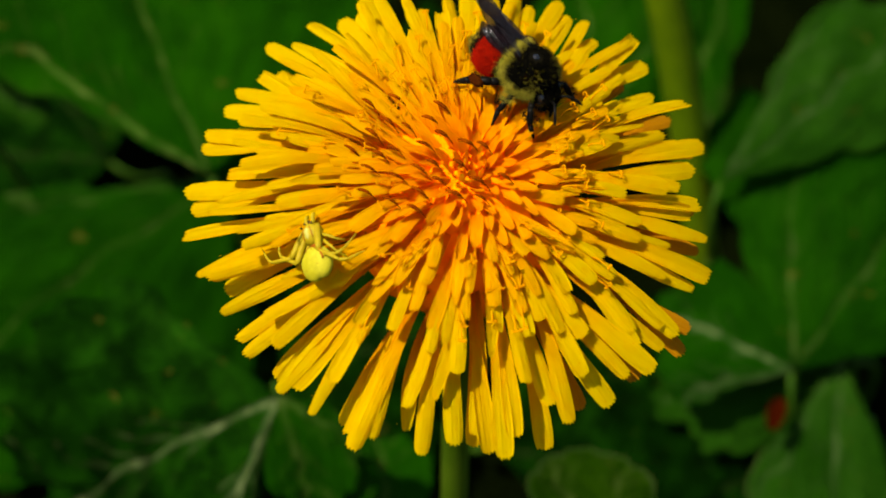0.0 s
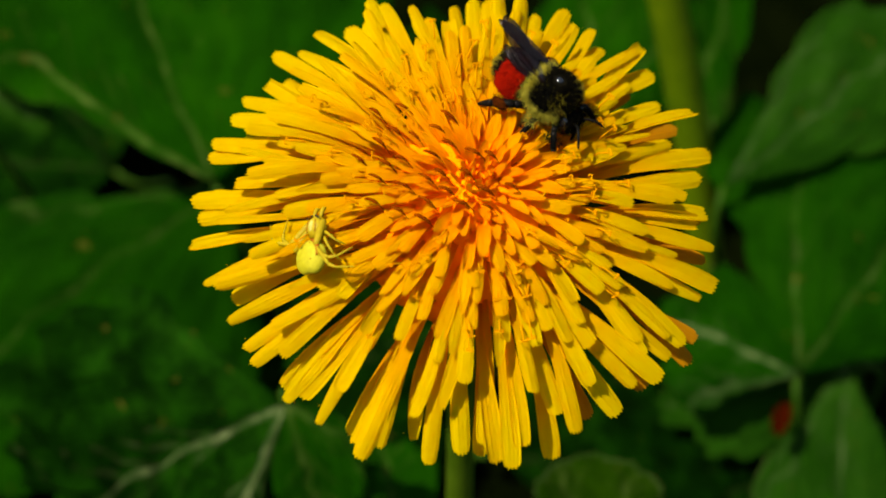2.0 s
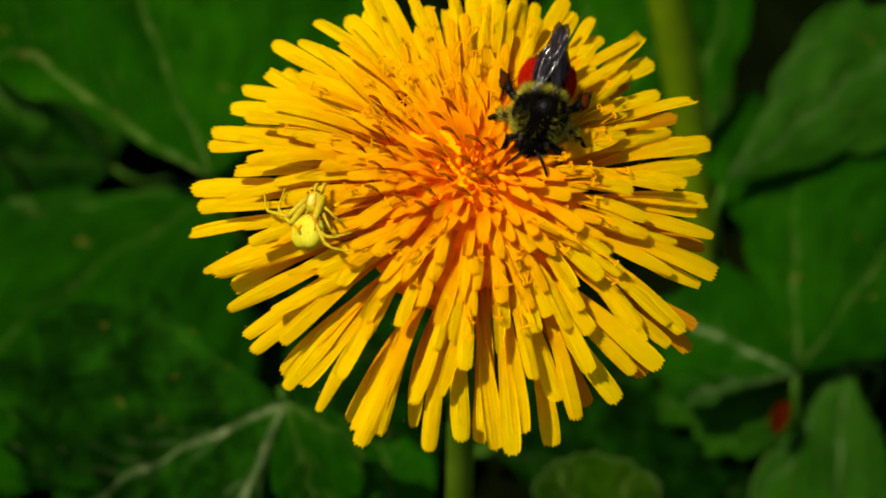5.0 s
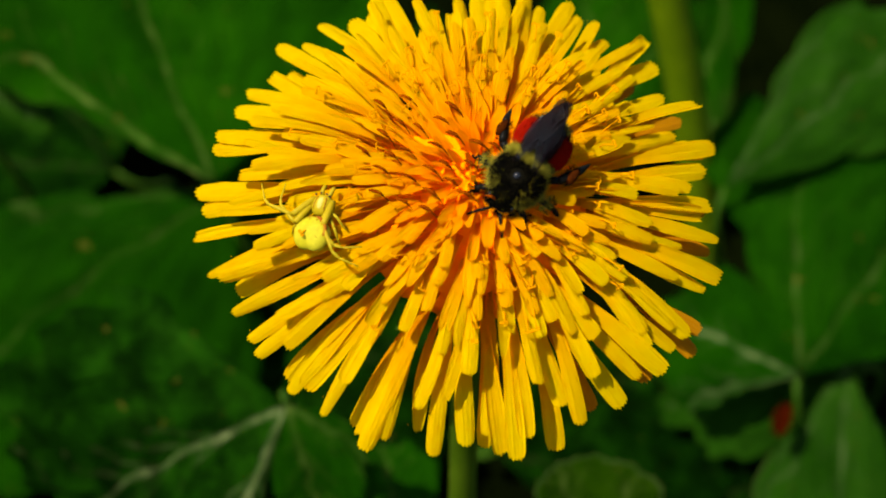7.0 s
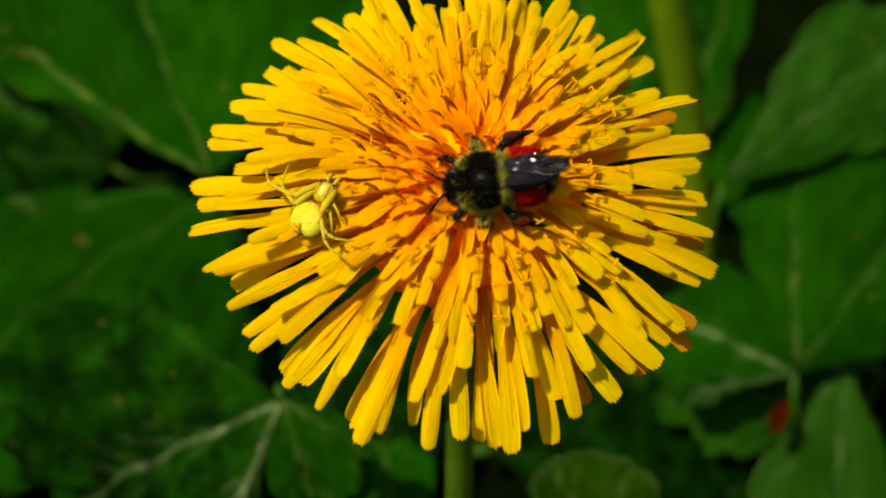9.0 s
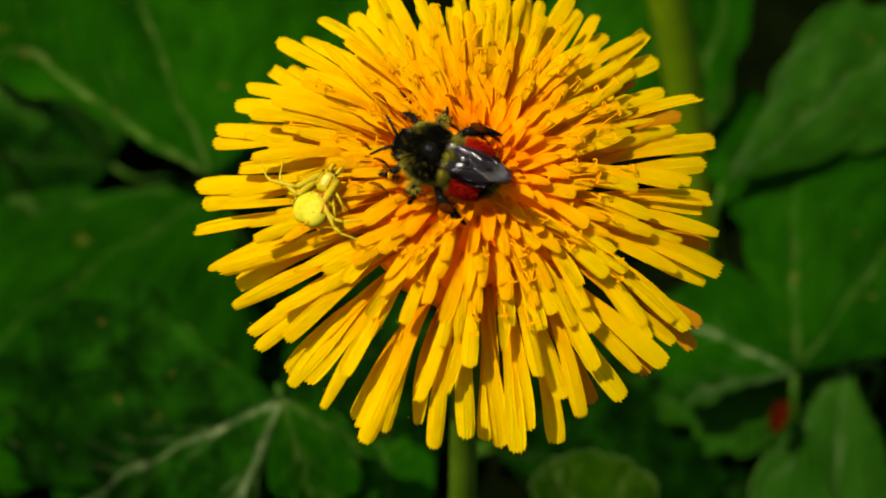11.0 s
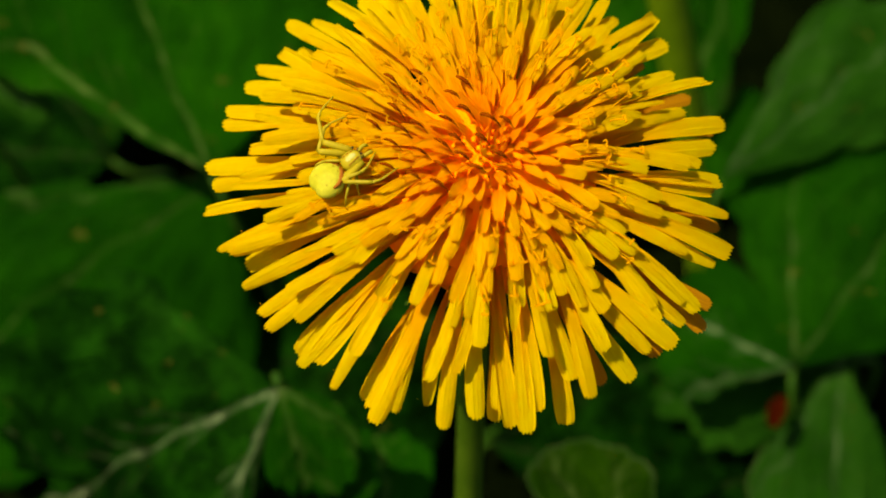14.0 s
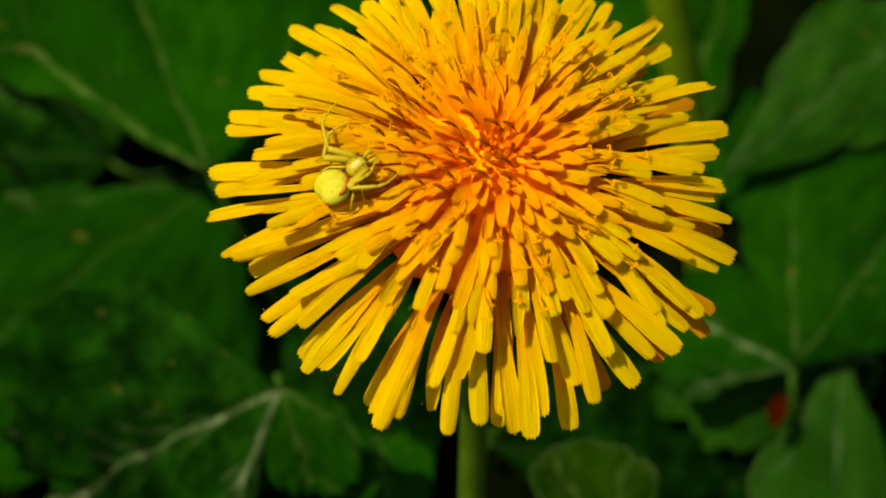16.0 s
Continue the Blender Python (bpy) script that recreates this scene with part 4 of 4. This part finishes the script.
# ---- the crab spider (origin in the body; y forward, z up) ----
def crab_spider():
    spider = tagged(new("crab_spider"), "pale yellow crab spider sitting on the petals", "spider")

    def mmv(v):
        return tuple(q * MM for q in v)

    def pear(d):
        return 1.0 - 0.42 * max(0.0, d.y) + 0.26 * abs(d.x) * max(0.0, 0.35 - d.y) - 0.10 * max(0.0, -d.y - 0.55)
    mid, size = Vector((0, -1.4, 0.35)), (1.40, 1.80, 0.84)

    def on_back(bearing, height, out=1.0):
        """A point on the abdomen: bearing round from its front, height as a sine."""
        c = math.sqrt(1 - height * height)
        d = Vector((c * math.sin(bearing), c * math.cos(bearing), height))
        k = pear(d) * out
        return mid + Vector((d.x * size[0] * k, d.y * size[1] * k, d.z * size[2] * k))
    bm = bmesh.new()
    blob(bm, mmv(mid), mmv(size), 18, 28, pear)
    abdomen = part("abdomen", bm, MAT["spider"], spider, "swollen lemon-yellow abdomen")
    for lo, hi, fat in ((0.05, 1.9, 0.22), (-0.9, -0.05, 0.07)):      # russet flank band, thin on one side
        bm = bmesh.new()
        tube(bm, [mmv(on_back(lo + (hi - lo) * q / 12, 0.58, 0.985)) for q in range(13)], [fat * MM * (0.35 + 0.65 * math.sin(math.pi * (q + 0.6) / 13.2)) for q in range(13)], 8)
        part("stripe", bm, MAT["spider_brown"], abdomen, "russet flank stripe")
    for bearing, height in ((0.5, 0.86), (-0.6, 0.84), (2.3, 0.80), (-2.4, 0.78)):
        bm = bmesh.new()
        blob(bm, mmv(on_back(bearing, height, 0.99)), mmv((0.055, 0.055, 0.05)), 6, 8)
        part("dimple", bm, MAT["anther"], abdomen, "tiny dark dimple")
    bm = bmesh.new()
    blob(bm, mmv((0, 0.75, 0.15)), mmv((0.84, 0.92, 0.66)), 12, 18, lambda d: 1 - 0.06 * d.y + 0.12 * abs(d.x * d.y))
    front = part("cephalothorax", bm, MAT["spider_leg"], spider, "olive head and chest with a pale middle")
    bm = bmesh.new()
    blob(bm, mmv((0, 0.72, 0.50)), mmv((0.40, 0.62, 0.34)), 10, 14, lambda d: 1 + 0.15 * abs(d.x * d.y))
    part("saddle", bm, MAT["spider_pale"], front, "pale band down the chest")
    for sg in (-1, 1):
        bm = bmesh.new()
        tube(bm, [mmv(p) for p in bezier([(sg * 0.46, 0.25, 0.66), (sg * 0.50, 0.8, 0.76), (sg * 0.38, 1.3, 0.66)], 6)], 0.04 * MM, 6)
        part("side_line", bm, MAT["spider_brown"], front, "thin dark line")
        for dx, dy, dz in ((0.25, 1.65, 0.5), (0.6, 1.45, 0.6)):
            bm = bmesh.new()
            blob(bm, mmv((sg * dx, dy, dz)), mmv((0.1, 0.1, 0.1)), 6, 8)
            part("eye", bm, MAT["eye"], front)
        bm = bmesh.new()
        tube(bm, [mmv(p) for p in bezier([(sg * 0.3, 1.6, 0.0), (sg * 0.5, 2.2, 0.2), (sg * 0.35, 2.5, -0.3)], 6)], [0.17 * MM] * 6 + [0.1 * MM], 8)
        part("palp", bm, MAT["spider_leg"], front)
    legs = {}
    for sg in (-1, 1):
        # the long grasping legs: a thigh on the hip, and a shin with its foot on the knee
        for nm, hip, ft, ff in (("first_leg", (0.75, 1.25, 0.1), 2.3, 1.0), ("second_leg", (0.85, 0.8, 0.05), 2.2, 0.88)):
            knee = Vector((ft, 0, 0.75))
            lg = part(nm, leg_bm([(0, 0, 0), knee], (0.31, 0.27), 12), MAT["spider_leg"], spider, "olive-yellow thigh")
            lower = part("shin", leg_bm([(0, 0, 0), (2.4 * ff, 0.0 * sg, -0.1), (3.05 * ff, 0.30 * sg, -0.3), (4.2 * ff, 1.45 * sg, -0.7)], (0.19, 0.15, 0.10, 0.05), 10), MAT["spider_leg"], lg, "thin shin and foot")
            legs[(nm, sg)] = (lg, lower, Vector((sg * hip[0], hip[1], hip[2])) * MM, knee * MM)
        for nm, hip, js, fat in (
            ("third_leg", (0.8, 0.4, 0.0), [(0, 0, 0), (0.9, -0.5, 0.2), (1.3, -0.9, -0.2), (1.6, -1.1, -0.9)], (0.15, 0.12, 0.09, 0.05)),
            ("fourth_leg", (0.7, 0.1, 0.0), [(0, 0, 0), (0.9, -1.0, 0.2), (1.3, -1.7, -0.1), (1.5, -2.2, -0.9)], (0.15, 0.12, 0.09, 0.05)),
        ):
            lg = part(nm, leg_bm([(sg * j[0], j[1], j[2]) for j in js], fat, 10), MAT["spider_leg"], spider, "olive-yellow jointed leg")
            lg.location = mmv((sg * hip[0], hip[1], hip[2]))
    return spider, legs


spider, spider_legs = crab_spider()


# ---- what moves ----
def motions():
    # the flower nods on its stem
    walk(dandelion, [
        (0, pose(0.00074, -0.00497, -0.00034, -0.27, -0.35, 0.09)),
        (0.5, pose(0.00140, -0.00538, -0.00095, -0.18, -0.16, -0.10)),
        (1, pose(0.00109, -0.00506, -0.00092, -0.06, -0.11, -0.00)),
        (1.5, pose(0.00064, -0.00484, -0.00077, -0.03, 0.00, -0.11)),
        (2, pose(0.00017, -0.00457, -0.00052, -0.02, 0.01, -0.05)),
        (2.5, pose(0.00039, -0.00428, -0.00016, -0.05, -0.17, 0.07)),
        (3, pose(0.00048, -0.00425, 0.00000, -0.11, -0.22, 0.08)),
        (3.5, pose(0.00025, -0.00422, 0.00004, -0.11, -0.12, 0.01)),
        (4, pose(0.00067, -0.00419, 0.00008, -0.12, -0.19, 0.10)),
        (6.5, pose(0.00064, -0.00409, 0.00003, -0.05, -0.07, 0.01)),
        (7, pose(0.00050, -0.00400, 0.00000, 0.00, -0.00, 0.00)),
        (7.5, pose(0.00074, -0.00402, -0.00002, -0.00, -0.10, 0.10)),
        (8, pose(0.00101, -0.00412, -0.00006, -0.03, -0.15, 0.15)),
        (8.5, pose(0.00033, -0.00440, -0.00017, -0.10, 0.10, -0.20)),
        (9, pose(0.00083, -0.00419, 0.00014, -0.15, -0.25, 0.13)),
        (11.5, pose(0.00146, -0.00424, 0.00017, -0.18, -0.22, 0.10)),
        (12, pose(0.00202, -0.00479, -0.00018, -0.26, -0.44, 0.25)),
        (12.5, pose(0.00168, -0.00462, -0.00010, -0.23, -0.18, 0.04)),
        (13, pose(0.00192, -0.00419, 0.00046, -0.28, -0.10, -0.14)),
        (13.5, pose(0.00221, -0.00400, 0.00065, -0.28, -0.23, 0.07)),
        (14, pose(0.00220, -0.00387, 0.00098, -0.37, -0.23, 0.01)),
        (14.5, pose(0.00268, -0.00407, 0.00099, -0.46, -0.42, 0.14)),
        (15, pose(0.00176, -0.00425, 0.00083, -0.48, -0.33, 0.08)),
        (15.5, pose(0.00305, -0.00429, 0.00097, -0.55, -0.30, 0.01)),
        (16, pose(0.00227, -0.00409, 0.00070, -0.34, -0.13, -0.09)),
    ])
    # the bumblebee feeds its way across the flower and darts off
    walk(bee, [
        (0, pose(0.00521, 0.00668, 0.14174, -11.23, 1.46, -132.85)),
        (0.5, pose(0.00684, 0.00626, 0.14103, -11.56, 1.99, -127.36)),
        (1, pose(0.00775, 0.00598, 0.14078, -12.30, 1.98, -125.94)),
        (1.5, pose(0.00756, 0.00580, 0.14061, -12.51, 2.21, -125.37)),
        (2, pose(0.00687, 0.00566, 0.14078, -12.80, 0.99, -132.16)),
        (2.5, pose(0.00703, 0.00617, 0.14097, -12.94, -2.77, -145.96)),
        (3, pose(0.00704, 0.00556, 0.14100, -12.98, -5.99, -160.23)),
        (3.5, pose(0.00732, 0.00466, 0.14076, -12.69, -9.26, -172.58)),
        (4, pose(0.00786, 0.00511, 0.14088, -10.29, -11.84, 177.16)),
        (6.3, pose(0.00631, 0.00030, 0.14025, -38.57, -7.63, 166.93)),
        (6.5, pose(0.00651, -0.00011, 0.14011, -38.17, -9.20, 164.81)),
        (7, pose(0.00579, -0.00233, 0.13939, -33.64, -19.97, 149.69)),
        (7.5, pose(0.00649, -0.00349, 0.13876, -32.86, -20.53, 147.99)),
        (8, pose(0.00590, -0.00446, 0.13853, -33.88, -17.92, 152.09)),
        (8.5, pose(0.00650, -0.00423, 0.13832, -26.57, -28.17, 133.30)),
        (9, pose(0.00380, -0.00438, 0.13905, -6.98, -37.80, 99.59)),
        (9.2, pose(0.00305, -0.00451, 0.13905, -2.55, -38.30, 92.80)),
        (11.3, pose(-0.00058, -0.00312, 0.13982, 19.88, -34.43, 57.94)),
        (11.5, pose(-0.00039, -0.00342, 0.13965, 21.02, -33.69, 55.71)),
        (11.8, pose(-0.00124, -0.00265, 0.13989, 17.61, -35.63, 62.31)),
        (12, pose(-0.00127, -0.00396, 0.13924, 10.58, -37.43, 73.91)),
        (12.5, pose(-0.00131, -0.00382, 0.13930, 0.47, -38.60, 90.27)),
        (12.6, pose(-0.00165, -0.00355, 0.13949, 4.56, -38.53, 83.90)),
        (12.7, pose(-0.00139, -0.00599, 0.13940, 49.53, 7.38, 46.48)),
        (12.8, pose(0.00465, -0.02079, 0.14741, 73.04, 51.92, 2.95)),
        (12.9, pose(0.03617, -0.05491, 0.13204, 4.61, 12.02, -110.45)),
        (13.1, pose(0.10528, -0.07647, 0.08987, 4.61, 12.01, -110.46)),
        (14, pose(0.75023, -0.25564, -0.08439, 4.73, 11.96, -110.34)),
        (16, pose(0.82690, -0.25773, -0.08635, 4.56, 11.93, -110.54)),
    ])
    # wings stay folded until it takes off
    for w, sg, nm, rest in bee_wings:
        spread = rest @ pose(0, 0, 0, 0, sg * 10, sg * 55)
        walk(w, [(0, rest), (12.6, rest), (12.68, spread), (12.8, spread), (16, spread)])
    # the spider waits, snatches and settles again
    walk(spider, [
        (0, pose(-0.01107, -0.00733, 0.13438, 36.07, -43.30, -10.17)),
        (1.5, pose(-0.01082, -0.00679, 0.13461, 36.55, -32.00, -30.09)),
        (2.5, pose(-0.01198, -0.00562, 0.13512, 36.02, -36.97, -23.46)),
        (3.5, pose(-0.01220, -0.00457, 0.13583, 35.01, -33.50, -30.13)),
        (4, pose(-0.01195, -0.00459, 0.13582, 35.12, -33.74, -29.74)),
        (6.5, pose(-0.01118, -0.00471, 0.13571, 30.20, -6.26, -19.91)),
        (7, pose(-0.01113, -0.00464, 0.13579, 30.22, -5.26, -21.52)),
        (8, pose(-0.01103, -0.00468, 0.13574, 30.29, -5.02, -22.21)),
        (9, pose(-0.01092, -0.00411, 0.13628, 29.78, 0.85, -31.89)),
        (11.5, pose(-0.01057, -0.00337, 0.13669, 28.64, -0.20, -30.88)),
        (12, pose(-0.01011, -0.00391, 0.13646, 28.54, 0.43, -31.24)),
        (12.4, pose(-0.00995, -0.00378, 0.13661, 28.39, 1.88, -33.92)),
        (12.5, pose(-0.00905, -0.00328, 0.13711, 25.87, 8.88, -46.82)),
        (12.6, pose(-0.00805, -0.00164, 0.13807, 16.35, 18.82, -76.84)),
        (12.7, pose(-0.01164, -0.00136, 0.13702, 24.66, 12.23, -62.55)),
        (12.8, pose(-0.01067, -0.00248, 0.13689, 25.43, 12.33, -58.14)),
        (12.9, pose(-0.00941, -0.00277, 0.13726, 25.39, 11.42, -53.51)),
        (13, pose(-0.00895, -0.00302, 0.13734, 25.61, 11.35, -51.84)),
        (13.5, pose(-0.00875, -0.00293, 0.13744, 25.81, 10.94, -50.33)),
        (14, pose(-0.00878, -0.00245, 0.13790, 25.66, 10.62, -50.28)),
        (14.5, pose(-0.00864, -0.00245, 0.13788, 25.36, 11.16, -51.49)),
        (15, pose(-0.00928, -0.00259, 0.13774, 25.23, 11.25, -51.51)),
        (15.5, pose(-0.00800, -0.00250, 0.13781, 25.31, 11.25, -51.66)),
        (16, pose(-0.00833, -0.00278, 0.13758, 25.56, 10.86, -50.28)),
    ])

    # leaves stirred by the breeze, in millimetres sideways and upwards
    stir = [(0, -0.3, 0.12), (2, 0, 0.1), (7, 0, 0), (9, -0.25, 0.15), (12.5, -0.3, 0.3), (13, -0.5, 0.8), (13.5, -0.15, 0.55),
            (14, -0.4, 1.05), (14.5, -0.55, 1.27), (15, -0.6, 1.15), (15.5, -0.35, 1.4), (16, -0.2, 1.07)]
    for ob in stirred:
        x, y, z = ob.location
        walk(ob, [(t, pose(x + a * MM, y + 0.7 * b * MM, z + 0.7 * b * MM)) for t, a, b in stir])
    # bearings of thigh and shin on either side, while it waits, reaches out and rests again
    left = [(0, 232, 165), (4, 236, 166), (8, 238, 172), (11.3, 240, 188), (12.4, 240, 188), (12.45, 178, 105), (12.5, 130, 48), (12.6, 128, 46), (12.7, 140, 62), (12.85, 212, 148), (13.4, 214, 152), (16, 214, 154)]
    right = [(0, 275, 318), (6.5, 274, 306), (9, 274, 308), (11.3, 274, 322), (12.4, 275, 324), (12.45, 298, 372), (12.5, 320, 423), (12.6, 318, 420), (12.7, 310, 418), (12.85, 286, 376), (13.3, 286, 374), (13.6, 285, 402), (16, 285, 410)]
    for (nm, sg), (thigh, shin, hip, knee) in spider_legs.items():
        da, db = (0, 0) if nm == "first_leg" else (-14 * sg, 24 * sg)
        rows = left if sg < 0 else right
        walk(thigh, [(t, pose(*hip, 0, 0, a + da)) for t, a, b in rows])
        walk(shin, [(t, pose(*knee, 0, 0, b + db - a - da)) for t, a, b in rows])


motions()
